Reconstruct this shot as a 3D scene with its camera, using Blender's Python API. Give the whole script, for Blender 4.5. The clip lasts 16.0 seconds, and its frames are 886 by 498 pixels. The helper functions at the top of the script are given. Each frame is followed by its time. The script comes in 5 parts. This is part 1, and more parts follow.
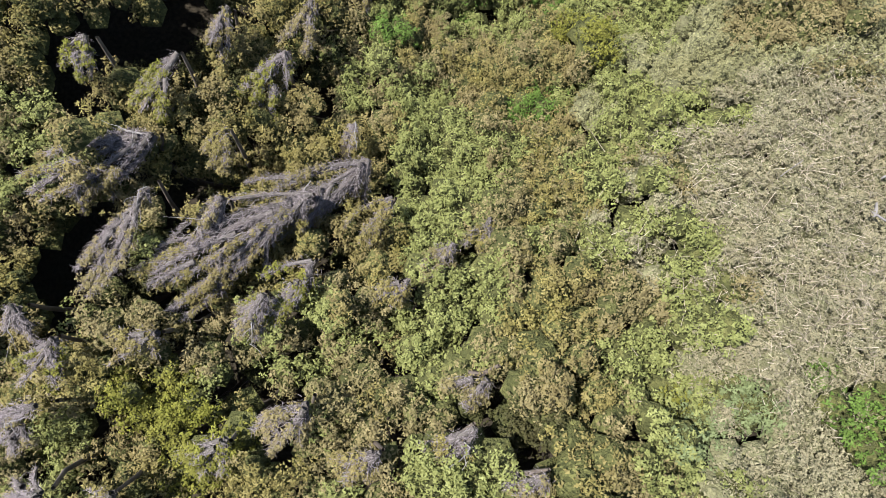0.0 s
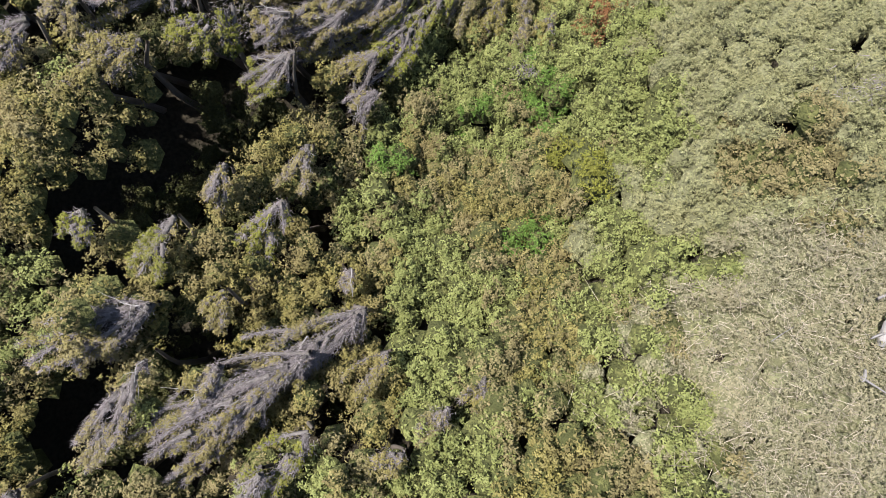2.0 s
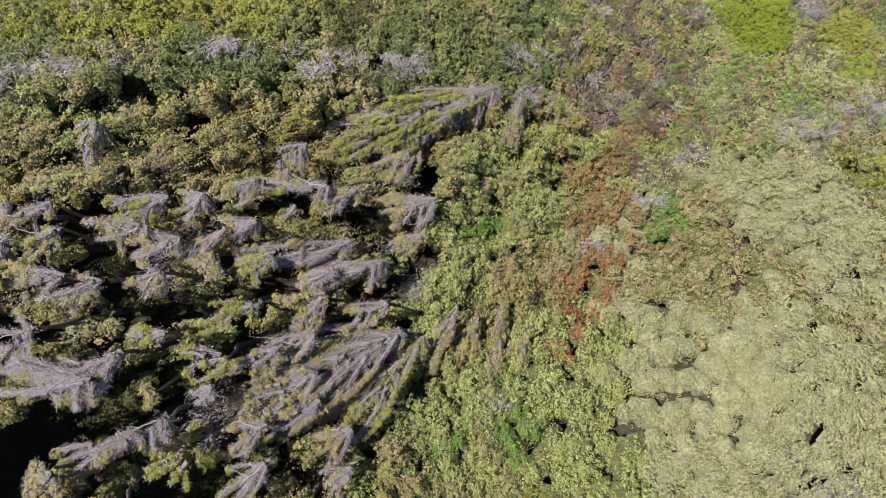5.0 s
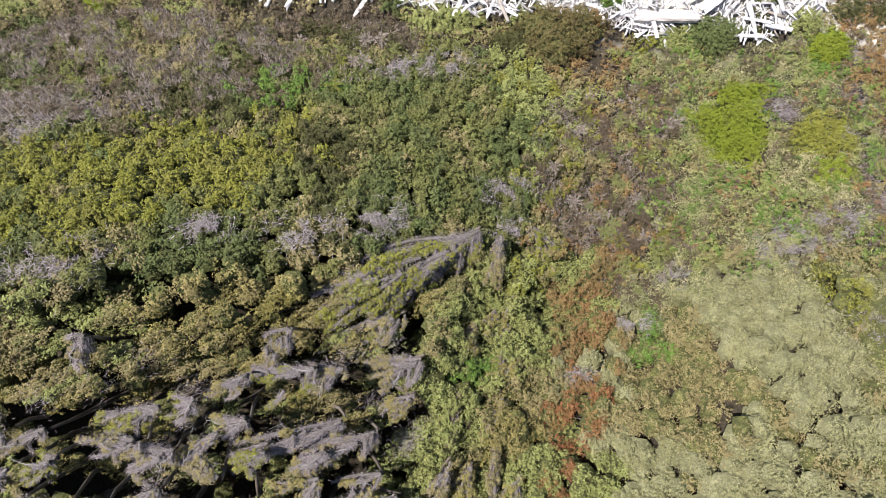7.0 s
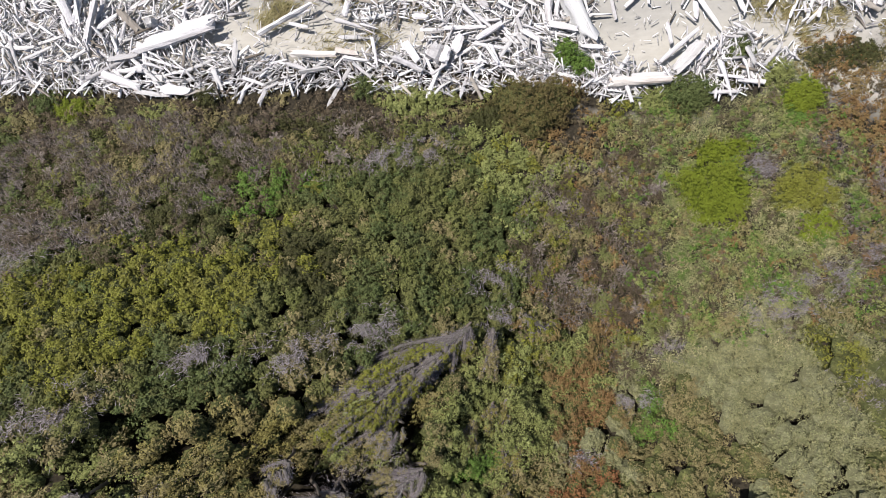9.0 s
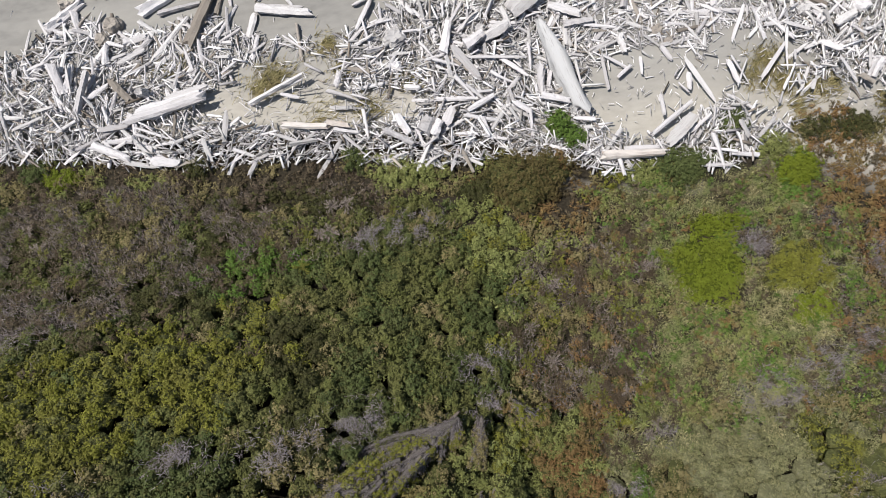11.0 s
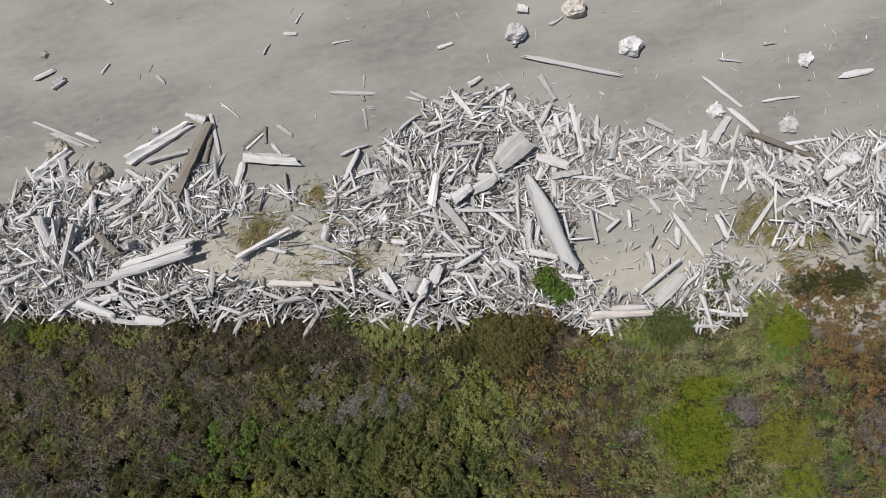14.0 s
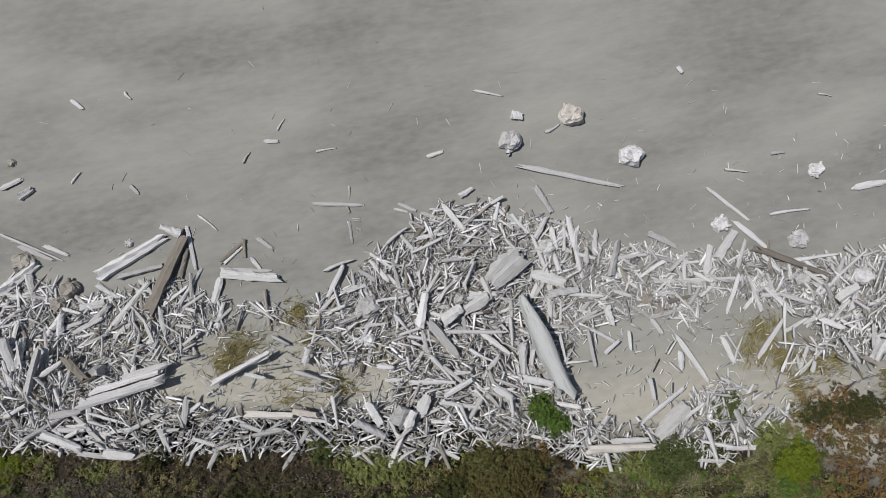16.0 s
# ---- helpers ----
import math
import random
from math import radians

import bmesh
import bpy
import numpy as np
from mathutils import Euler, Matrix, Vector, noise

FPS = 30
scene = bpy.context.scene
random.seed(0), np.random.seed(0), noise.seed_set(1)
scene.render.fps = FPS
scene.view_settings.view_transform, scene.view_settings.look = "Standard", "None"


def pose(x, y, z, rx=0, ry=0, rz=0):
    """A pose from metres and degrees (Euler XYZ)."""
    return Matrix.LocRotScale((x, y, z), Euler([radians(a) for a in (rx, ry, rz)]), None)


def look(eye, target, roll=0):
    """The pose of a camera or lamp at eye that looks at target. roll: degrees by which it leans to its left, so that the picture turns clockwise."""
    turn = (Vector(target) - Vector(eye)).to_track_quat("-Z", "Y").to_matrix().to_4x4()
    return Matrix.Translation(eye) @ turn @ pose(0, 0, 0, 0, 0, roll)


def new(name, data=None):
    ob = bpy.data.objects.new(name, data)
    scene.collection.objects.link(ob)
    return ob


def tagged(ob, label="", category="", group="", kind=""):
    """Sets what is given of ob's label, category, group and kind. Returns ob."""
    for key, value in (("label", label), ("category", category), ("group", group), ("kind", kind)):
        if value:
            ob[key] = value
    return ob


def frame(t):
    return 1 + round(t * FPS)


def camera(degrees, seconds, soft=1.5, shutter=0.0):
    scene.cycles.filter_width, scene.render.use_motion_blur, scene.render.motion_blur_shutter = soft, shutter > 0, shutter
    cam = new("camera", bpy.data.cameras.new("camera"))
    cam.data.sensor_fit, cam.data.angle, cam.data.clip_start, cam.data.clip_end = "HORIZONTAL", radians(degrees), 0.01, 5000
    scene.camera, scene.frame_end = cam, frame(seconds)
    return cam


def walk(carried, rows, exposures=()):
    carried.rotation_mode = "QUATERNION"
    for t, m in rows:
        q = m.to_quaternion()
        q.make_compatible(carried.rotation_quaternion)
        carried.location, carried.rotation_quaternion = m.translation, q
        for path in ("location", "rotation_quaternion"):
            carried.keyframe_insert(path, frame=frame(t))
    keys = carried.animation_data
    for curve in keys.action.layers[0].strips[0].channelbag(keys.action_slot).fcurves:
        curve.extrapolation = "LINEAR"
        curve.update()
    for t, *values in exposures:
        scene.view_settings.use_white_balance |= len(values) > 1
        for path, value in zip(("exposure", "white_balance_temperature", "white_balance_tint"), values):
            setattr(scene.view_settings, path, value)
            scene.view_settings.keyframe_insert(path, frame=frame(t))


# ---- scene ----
cam = camera(75.0, 16.0, soft=0.65)
PATH = [
    (0, -0.580, 0.514, 23.919, -0.17, 0.40, -2.47),
    (0.5, -0.562, 0.915, 23.895, -0.10, 0.34, -2.44),
    (1, -0.517, 1.628, 23.912, -0.10, 0.29, -2.45),
    (1.5, -0.472, 2.625, 23.958, -0.19, 0.16, -2.41),
    (2, -0.399, 3.895, 24.025, -0.41, 0.11, -2.36),
    (2.5, -0.281, 5.264, 24.093, -0.24, 0.14, -2.35),
    (3, -0.168, 6.842, 24.177, -0.16, 0.08, -2.34),
    (3.5, 0.036, 8.576, 24.266, -0.13, 0.18, -2.31),
    (4, 0.240, 10.437, 24.372, -0.38, 0.08, -2.30),
    (4.5, 0.539, 12.114, 24.479, -0.34, 0.25, -2.30),
    (4.7, 0.629, 12.715, 24.513, -0.22, 0.22, -2.32),
    (6.8, 1.413, 18.179, 24.786, -1.08, -0.01, -5.06),
    (7, 1.517, 18.537, 24.783, -1.04, 0.01, -5.82),
    (7.5, 1.701, 19.390, 24.767, -0.97, -0.07, -6.30),
    (8, 1.858, 20.151, 24.735, -0.81, -0.16, -6.94),
    (8.5, 2.060, 20.881, 24.709, -0.73, -0.24, -10.24),
    (9, 2.262, 21.548, 24.658, -0.59, -0.28, -10.76),
    (9.2, 2.434, 21.810, 24.617, -0.60, -0.03, -10.87),
    (11.3, 3.187, 24.477, 24.427, 0.30, -0.20, -10.48),
    (11.5, 3.204, 24.812, 24.440, 0.24, -0.38, -10.48),
    (12, 3.417, 25.536, 24.397, 0.39, -0.36, -10.42),
    (12.5, 3.697, 26.370, 24.375, 0.46, -0.30, -10.36),
    (13, 3.992, 27.311, 24.359, 0.71, -0.25, -10.28),
    (13.5, 4.365, 28.531, 24.369, 0.73, -0.19, -10.16),
    (14, 4.777, 29.894, 24.384, 0.87, -0.12, -10.05),
    (14.5, 5.196, 31.429, 24.411, 0.96, -0.11, -9.95),
    (15, 5.600, 32.798, 24.373, 1.11, -0.05, -9.91),
    (15.5, 5.859, 33.816, 23.787, 1.32, -0.06, -9.92),
    (16, 5.998, 34.405, 23.110, 1.33, -0.14, -9.90),
]
walk(cam, [(t, pose(x, y, z, rx, ry, rz)) for t, x, y, z, rx, ry, rz in PATH],
     exposures=[(0, 1.36, 6500, 11.5), (2.5, 1.38, 6500, 12), (4.5, 1.42, 6550, 13), (7, 1.34, 6600, 14), (8, 1.0, 6600, 14), (9, 0.68, 6600, 12.5), (11.5, 0.25, 6700, 10.5), (12.5, 0.1, 6750, 10), (13.5, 0.03, 6800, 9.5), (14.5, -0.12, 6700, 9), (16, -0.28, 6550, 7.5)])
SUN = Vector((-0.473, 0.27, 1.0)).normalized()

# ---- daylight ----
world = bpy.data.worlds.new("daylight")
scene.world = world
world.use_nodes = True
wn = world.node_tree
sky = wn.nodes.new("ShaderNodeTexSky")
sky.sky_type, sky.sun_disc = "NISHITA", False
sky.sun_elevation, sky.sun_rotation = math.asin(SUN.z), math.atan2(SUN.x, SUN.y)
wn.links.new(sky.outputs[0], wn.nodes["Background"].inputs[0])
wn.nodes["Background"].inputs[1].default_value = 0.075
sun = new("sun", bpy.data.lights.new("sun", "SUN"))
sun.data.energy, sun.data.angle, sun.data.color = 4.75, radians(0.53), (1.0, 0.965, 0.92)
sun.matrix_world = look(SUN * 60, (0, 0, 0))


# ---- materials ----
def nodes_of(name):
    m = bpy.data.materials.new(name)
    m.use_nodes = True
    return m, m.node_tree, m.node_tree.nodes["Principled BSDF"]


def node(tree, kind, **inputs):
    n = tree.nodes.new(kind)
    for k, v in inputs.items():
        n.inputs[k].default_value = v
    return n


def ramp(tree, fac, stops):
    r = tree.nodes.new("ShaderNodeValToRGB")
    r.color_ramp.elements[0].position, r.color_ramp.elements[0].color = stops[0][0], (*stops[0][1], 1)
    r.color_ramp.elements[1].position, r.color_ramp.elements[1].color = stops[-1][0], (*stops[-1][1], 1)
    for p, c in stops[1:-1]:
        r.color_ramp.elements.new(p).color = (*c, 1)
    tree.links.new(fac, r.inputs[0])
    return r.outputs[0]


def mixed(tree, fac, a, b, how="MIX"):
    n = tree.nodes.new("ShaderNodeMix")
    n.data_type, n.blend_type = "RGBA", how
    for sock, v in ((n.inputs[0], fac), (n.inputs[6], a), (n.inputs[7], b)):
        if hasattr(v, "links"):
            tree.links.new(v, sock)
        else:
            sock.default_value = v if not isinstance(v, tuple) else (*v, 1)
    return n.outputs[2]


def noise_fac(tree, scale, detail=4, coord="Object", stretch=None, low=0.35, high=0.65):
    tc = tree.nodes.new("ShaderNodeTexCoord")
    out = tc.outputs[coord]
    if stretch:
        mp = tree.nodes.new("ShaderNodeMapping")
        mp.inputs["Scale"].default_value = stretch
        tree.links.new(out, mp.inputs[0])
        out = mp.outputs[0]
    n = node(tree, "ShaderNodeTexNoise", Scale=scale, Detail=detail)
    tree.links.new(out, n.inputs["Vector"])
    r = tree.nodes.new("ShaderNodeMapRange")
    r.inputs[1].default_value, r.inputs[2].default_value = low, high
    tree.links.new(n.outputs[0], r.inputs[0])
    return r.outputs[0]


def leaf_material(name, dark, mid, light, rough=0.72, through_light=0.2, dry=None, spread=1.0, tufts=True, patches=0.8):
    """Leaves: every tuft its own tone, every leaf a little off it, with patches of another tone over a metre or so."""
    m, t, p = nodes_of(name)
    geo = t.nodes.new("ShaderNodeNewGeometry")
    fac = geo.outputs["Random Per Island"]
    if tufts:
        at = t.nodes.new("ShaderNodeAttribute")
        at.attribute_name = "tone"
        mx = t.nodes.new("ShaderNodeMix")
        mx.inputs[0].default_value = 0.4
        t.links.new(at.outputs["Fac"], mx.inputs[2])
        t.links.new(fac, mx.inputs[3])
        fac = mx.outputs[0]
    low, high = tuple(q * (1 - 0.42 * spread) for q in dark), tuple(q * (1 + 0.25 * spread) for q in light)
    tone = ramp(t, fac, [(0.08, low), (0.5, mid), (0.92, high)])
    patch = noise_fac(t, patches, 7, low=0.38, high=0.66)
    tone = mixed(t, patch, tone, mixed(t, 0.55 if patches < 2 else 0.85, tone, dry or light))
    t.links.new(tone, p.inputs["Base Color"])
    p.inputs["Roughness"].default_value = rough
    p.inputs["Specular IOR Level"].default_value = 0.18
    tr = t.nodes.new("ShaderNodeBsdfTranslucent")
    t.links.new(tone, tr.inputs[0])
    mix = t.nodes.new("ShaderNodeMixShader")
    mix.inputs[0].default_value = through_light
    t.links.new(p.outputs[0], mix.inputs[1])
    t.links.new(tr.outputs[0], mix.inputs[2])
    t.links.new(mix.outputs[0], t.nodes["Material Output"].inputs[0])
    return m


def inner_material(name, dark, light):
    """Leaves and twigs inside a thicket, shade put into their colour, in small cells."""
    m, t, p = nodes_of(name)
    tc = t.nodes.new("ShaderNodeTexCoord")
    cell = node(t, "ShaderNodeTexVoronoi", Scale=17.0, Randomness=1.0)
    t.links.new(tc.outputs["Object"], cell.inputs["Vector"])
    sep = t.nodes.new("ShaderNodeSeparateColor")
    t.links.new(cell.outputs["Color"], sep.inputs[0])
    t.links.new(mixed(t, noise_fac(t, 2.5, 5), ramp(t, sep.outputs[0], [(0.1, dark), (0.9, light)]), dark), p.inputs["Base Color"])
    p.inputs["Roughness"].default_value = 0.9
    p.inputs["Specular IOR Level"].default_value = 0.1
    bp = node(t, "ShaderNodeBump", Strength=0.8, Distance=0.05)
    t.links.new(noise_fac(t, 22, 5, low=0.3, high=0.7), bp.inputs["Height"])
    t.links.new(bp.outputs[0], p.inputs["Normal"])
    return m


def wood_material(name, dark, mid, light, stain, stain_amount=0.6):
    """Weathered driftwood: long grain, checks, stains, and a tone of its own for each piece."""
    m, t, p = nodes_of(name)
    info = t.nodes.new("ShaderNodeObjectInfo")
    tone = ramp(t, info.outputs["Random"], [(0.0, dark), (0.35, mid), (0.75, light), (1.0, mid)])
    grain = noise_fac(t, 3.0, 8, stretch=(0.7, 9, 9), low=0.3, high=0.7)
    tone = mixed(t, grain, mixed(t, 0.35, tone, dark), tone)
    blot = noise_fac(t, 1.7, 5, low=0.5, high=0.72)
    tone = mixed(t, blot, tone, mixed(t, stain_amount, tone, stain))
    t.links.new(tone, p.inputs["Base Color"])
    p.inputs["Roughness"].default_value = 0.85
    p.inputs["Specular IOR Level"].default_value = 0.2
    check = noise_fac(t, 4.0, 3, stretch=(0.35, 7, 7), low=0.58, high=0.68)
    tone = mixed(t, check, tone, mixed(t, 0.5, tone, (0.1, 0.09, 0.08)))
    t.links.new(tone, p.inputs["Base Color"])
    b = node(t, "ShaderNodeBump", Strength=0.45, Distance=0.02)
    t.links.new(grain, b.inputs["Height"])
    t.links.new(b.outputs[0], p.inputs["Normal"])
    return m


def ground_material():
    """Pale grey beach sand with wind-sorted dark streaks; soil and litter, darkened for shade, where the plants grow,
    told apart by the height over the beach.
    """
    m, t, p = nodes_of("sand_and_soil")
    streak = noise_fac(t, 0.22, 6, stretch=(0.55, 1.6, 1), low=0.36, high=0.66)
    fine = noise_fac(t, 2.6, 8, stretch=(0.7, 1.5, 1), low=0.3, high=0.7)
    grit = noise_fac(t, 60, 3, low=0.25, high=0.75)
    sand = mixed(t, streak, (0.282, 0.275, 0.256), (0.16, 0.158, 0.15))
    sand = mixed(t, fine, sand, mixed(t, 0.4, sand, (0.31, 0.306, 0.282)))
    sand = mixed(t, grit, mixed(t, 0.25, sand, (0.2, 0.19, 0.17)), sand)
    tc = t.nodes.new("ShaderNodeTexCoord")
    sep = t.nodes.new("ShaderNodeSeparateXYZ")
    t.links.new(tc.outputs["Object"], sep.inputs[0])
    warm = t.nodes.new("ShaderNodeMapRange")
    warm.inputs[1].default_value, warm.inputs[2].default_value = 0.12, 0.5
    t.links.new(sep.outputs["Z"], warm.inputs[0])
    sand = mixed(t, warm.outputs[0], sand, mixed(t, fine, (0.3, 0.285, 0.25), (0.355, 0.338, 0.3)))
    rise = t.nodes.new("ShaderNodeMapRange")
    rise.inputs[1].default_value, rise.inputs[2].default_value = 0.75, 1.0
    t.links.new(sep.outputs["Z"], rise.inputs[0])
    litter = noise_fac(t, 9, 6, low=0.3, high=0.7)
    # Soil and litter near black: the plants' shade is put into the colour.
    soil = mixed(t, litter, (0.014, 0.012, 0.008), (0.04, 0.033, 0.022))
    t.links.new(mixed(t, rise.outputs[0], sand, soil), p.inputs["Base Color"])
    p.inputs["Roughness"].default_value = 0.9
    p.inputs["Specular IOR Level"].default_value = 0.15
    b = node(t, "ShaderNodeBump", Strength=0.25, Distance=0.02)
    t.links.new(fine, b.inputs["Height"])
    wide = noise_fac(t, 0.75, 3, stretch=(0.5, 1.5, 1), low=0.2, high=0.8)
    b0 = node(t, "ShaderNodeBump", Strength=0.35, Distance=0.2)
    t.links.new(wide, b0.inputs["Height"])
    t.links.new(b0.outputs[0], b.inputs["Normal"])
    b2 = node(t, "ShaderNodeBump", Strength=0.3, Distance=0.008)
    t.links.new(grit, b2.inputs["Height"])
    t.links.new(b.outputs[0], b2.inputs["Normal"])
    t.links.new(b2.outputs[0], p.inputs["Normal"])
    return m


GROUND = ground_material()
LEAF = {
    "inner_pale": inner_material("inner_shade_pale", (0.115, 0.115, 0.063), (0.215, 0.213, 0.118)),
    "inner": inner_material("inner_shade", (0.05, 0.055, 0.021), (0.145, 0.148, 0.053)),
    "inner_mat": inner_material("inner_shade_mat", (0.05, 0.064, 0.009), (0.115, 0.142, 0.017)),
    "olive": leaf_material("olive_leaf", (0.1199, 0.103, 0.04438), (0.1549, 0.1352, 0.05925), (0.2185, 0.1862, 0.09187), dry=(0.2132, 0.1762, 0.08761)),
    "green": leaf_material("green_leaf", (0.128, 0.142, 0.047), (0.168, 0.186, 0.06), (0.222, 0.242, 0.093), dry=(0.178, 0.19, 0.062)),
    "moss": leaf_material("yellow_olive_leaf", (0.126, 0.1111, 0.03161), (0.1657, 0.1466, 0.04311), (0.2217, 0.194, 0.07185), dry=(0.175, 0.138, 0.07473)),
    "yellow": leaf_material("yellow_green_leaf", (0.1065, 0.1137, 0.01552), (0.1427, 0.1492, 0.02242), (0.1903, 0.191, 0.03622), dry=(0.138, 0.1288, 0.03622)),
    "bright": leaf_material("bright_green_leaf", (0.057, 0.1, 0.017), (0.08, 0.138, 0.024), (0.112, 0.18, 0.038), dry=(0.092, 0.142, 0.031)),
    "meadow": leaf_material("fresh_olive_leaf", (0.0783, 0.08961, 0.0261), (0.1027, 0.1157, 0.03306), (0.1375, 0.1496, 0.04872), dry=(0.1175, 0.1131, 0.0435)),
    "deep": leaf_material("deep_green_leaf", (0.05046, 0.06786, 0.02088), (0.0696, 0.09135, 0.02871), (0.1001, 0.1279, 0.0435), dry=(0.08874, 0.0957, 0.03654)),
    "blue": leaf_material("blue_green_leaf", (0.088, 0.115, 0.05), (0.125, 0.158, 0.072), (0.17, 0.205, 0.105), dry=(0.14, 0.165, 0.065)),
    "sage": leaf_material("sage_olive_leaf", (0.147, 0.149, 0.072), (0.187, 0.188, 0.092), (0.235, 0.232, 0.12), dry=(0.205, 0.192, 0.094), spread=1.15),
    "pale": leaf_material("pale_olive_leaf", (0.1615, 0.1527, 0.095), (0.2061, 0.1941, 0.1187), (0.2584, 0.241, 0.1548), dry=(0.2327, 0.2024, 0.1283), spread=1.15),
    "mat": leaf_material("mat_green_leaf", (0.095, 0.122, 0.01), (0.122, 0.155, 0.013), (0.148, 0.182, 0.018), dry=(0.135, 0.155, 0.022), spread=0.5),
    "rust": leaf_material("rust_leaf", (0.14, 0.072, 0.032), (0.185, 0.104, 0.045), (0.22, 0.155, 0.065), dry=(0.125, 0.115, 0.045)),
    "red": leaf_material("red_bramble_leaf", (0.13, 0.045, 0.022), (0.172, 0.07, 0.03), (0.2, 0.108, 0.044), dry=(0.16, 0.11, 0.045)),
    "brown": leaf_material("brown_fern", (0.0696, 0.04872, 0.03132), (0.1001, 0.07569, 0.05307), (0.1522, 0.1209, 0.09309), dry=(0.0783, 0.0696, 0.02958)),
    "umber": leaf_material("brown_olive_leaf", (0.065, 0.058, 0.02), (0.09, 0.08, 0.027), (0.125, 0.11, 0.04), dry=(0.105, 0.07, 0.035)),
    "dark": leaf_material("dark_bush_and_shade_leaf", (0.03654, 0.03915, 0.01392), (0.04959, 0.05307, 0.0174), (0.07134, 0.07395, 0.02436), dry=(0.05742, 0.05046, 0.02175)),
    "grass": leaf_material("dune_grass", (0.12, 0.108, 0.0447), (0.19, 0.168, 0.0731), (0.28, 0.245, 0.125), dry=(0.24, 0.195, 0.103), tufts=False),
    "turf": leaf_material("short_turf", (0.19, 0.182, 0.09), (0.285, 0.268, 0.14), (0.385, 0.352, 0.195), dry=(0.15, 0.192, 0.066), tufts=False, patches=2.0),
    "straw": leaf_material("dry_straw", (0.17, 0.145, 0.11), (0.25, 0.215, 0.165), (0.34, 0.3, 0.235), rough=0.8, through_light=0.1, tufts=False),
    "twig": leaf_material("dead_twig", (0.0945, 0.081, 0.0819), (0.1485, 0.1287, 0.1314), (0.216, 0.1917, 0.1953), rough=0.8, through_light=0.05, tufts=False),
    "stalk": leaf_material("brown_stalk", (0.08604, 0.0703, 0.05838), (0.1309, 0.1093, 0.09274), (0.187, 0.1601, 0.1422), rough=0.8, through_light=0.1, tufts=False),
}
WOOD = {
    "white": wood_material("bleached_driftwood", (0.36, 0.35, 0.353), (0.53, 0.518, 0.528), (0.68, 0.668, 0.682), (0.31, 0.283, 0.268), 0.55),
    "grey": wood_material("grey_driftwood", (0.35, 0.343, 0.34), (0.5, 0.49, 0.49), (0.62, 0.61, 0.612), (0.29, 0.27, 0.25)),
    "slab": wood_material("lichened_slab", (0.33, 0.335, 0.34), (0.4, 0.405, 0.41), (0.47, 0.47, 0.475), (0.22, 0.22, 0.215), 0.7),
    "brown": wood_material("brown_driftwood", (0.16, 0.14, 0.12), (0.26, 0.235, 0.205), (0.38, 0.35, 0.315), (0.13, 0.11, 0.09)),
    "red": wood_material("red_brown_driftwood", (0.42, 0.38, 0.345), (0.52, 0.48, 0.445), (0.6, 0.57, 0.54), (0.32, 0.22, 0.16)),
    "limb": wood_material("dead_limb", (0.16, 0.15, 0.145), (0.21, 0.2, 0.195), (0.28, 0.268, 0.26), (0.17, 0.155, 0.143)),
    "bark": wood_material("living_bark", (0.06, 0.05, 0.04), (0.11, 0.09, 0.075), (0.16, 0.14, 0.12), (0.05, 0.045, 0.035)),
}

# ---- the lie of the land ----
HILLS = {
    -3: (-1.14, 0.23, 1.31, 0.47, -0.98, -0.1),
    3: (0.31, 0.31, -2.36, 1.89, -0.82, -0.26),
    9: (1.38, 1.59, -1.19, -0.66, 3.48, 0.33),
    15: (1.51, 1.12, 1.11, -2.08, 0.01, 0.42),
    21: (1.87, 1.02, 1.43, 0.62, 0.03, 0.57),
}


def shore(x):
    """Where the plants end and the driftwood begins."""
    return np.interp(x, (-60, -16, -13.6, -10.2, -6.8, -2.5, 0.2, 2.9, 6.3, 8.6, 10.5, 13, 15.1, 17.1, 19.1, 23, 60), (41, 31.1, 30.5, 29.9, 29, 28.5, 28.1, 27.2, 27.1, 26.6, 25.6, 25.9, 24.9, 25.8, 26.5, 26.7, 27))


def canopy(x, y):
    """The height of the plants' tops: a bluff that falls to the beach, with a gully down its middle."""
    x, y = np.asarray(x, float), np.asarray(y, float)
    v = y - (27.6 - 0.224 * x)
    h = 0.85 * np.exp(-np.maximum(v, 0) ** 2 / 14) + 0.42 * np.clip(-v, 0, 40)
    for cy, row in HILLS.items():
        for i, c in enumerate(row):
            h = h + c * np.exp(-((x + 12 - 6 * i) ** 2 + (y - cy) ** 2) / (2 * 4.2**2))
    return h


def wood_edge(y):
    """How far to the gully the windswept trees reach."""
    return np.interp(y, (-9, 0, 4, 8, 10, 12.5, 15, 17.5), (-1.0, -1.2, -2.2, -2.5, -0.8, 0.3, 0.6, 1.5))


def cover(x, y):
    """How tall the plants stand over the soil."""
    x, y = np.asarray(x, float), np.asarray(y, float)
    inland = np.clip((shore(x) - y) / 9, 0, 1)
    wood = np.clip((wood_edge(y) - x + 0.6) / 2.2, 0, 1) * np.clip((19.0 - y) / 3, 0, 1)
    low = np.clip((x - 5) / 2, 0, 1) * np.clip((y - 14) / 2.5, 0, 1)
    return np.clip(shore(x) - y, 0, 0.5) * 0.5 + inland * (1.3 - 1.0 * low) + wood * 4.2


def ripple(x, y):
    return 0.05 * np.sin(0.9 * x + 0.35 * y + 1.5 * np.sin(0.31 * y)) * np.sin(0.7 * y - 0.2 * x + 1.1 * np.sin(0.4 * x))


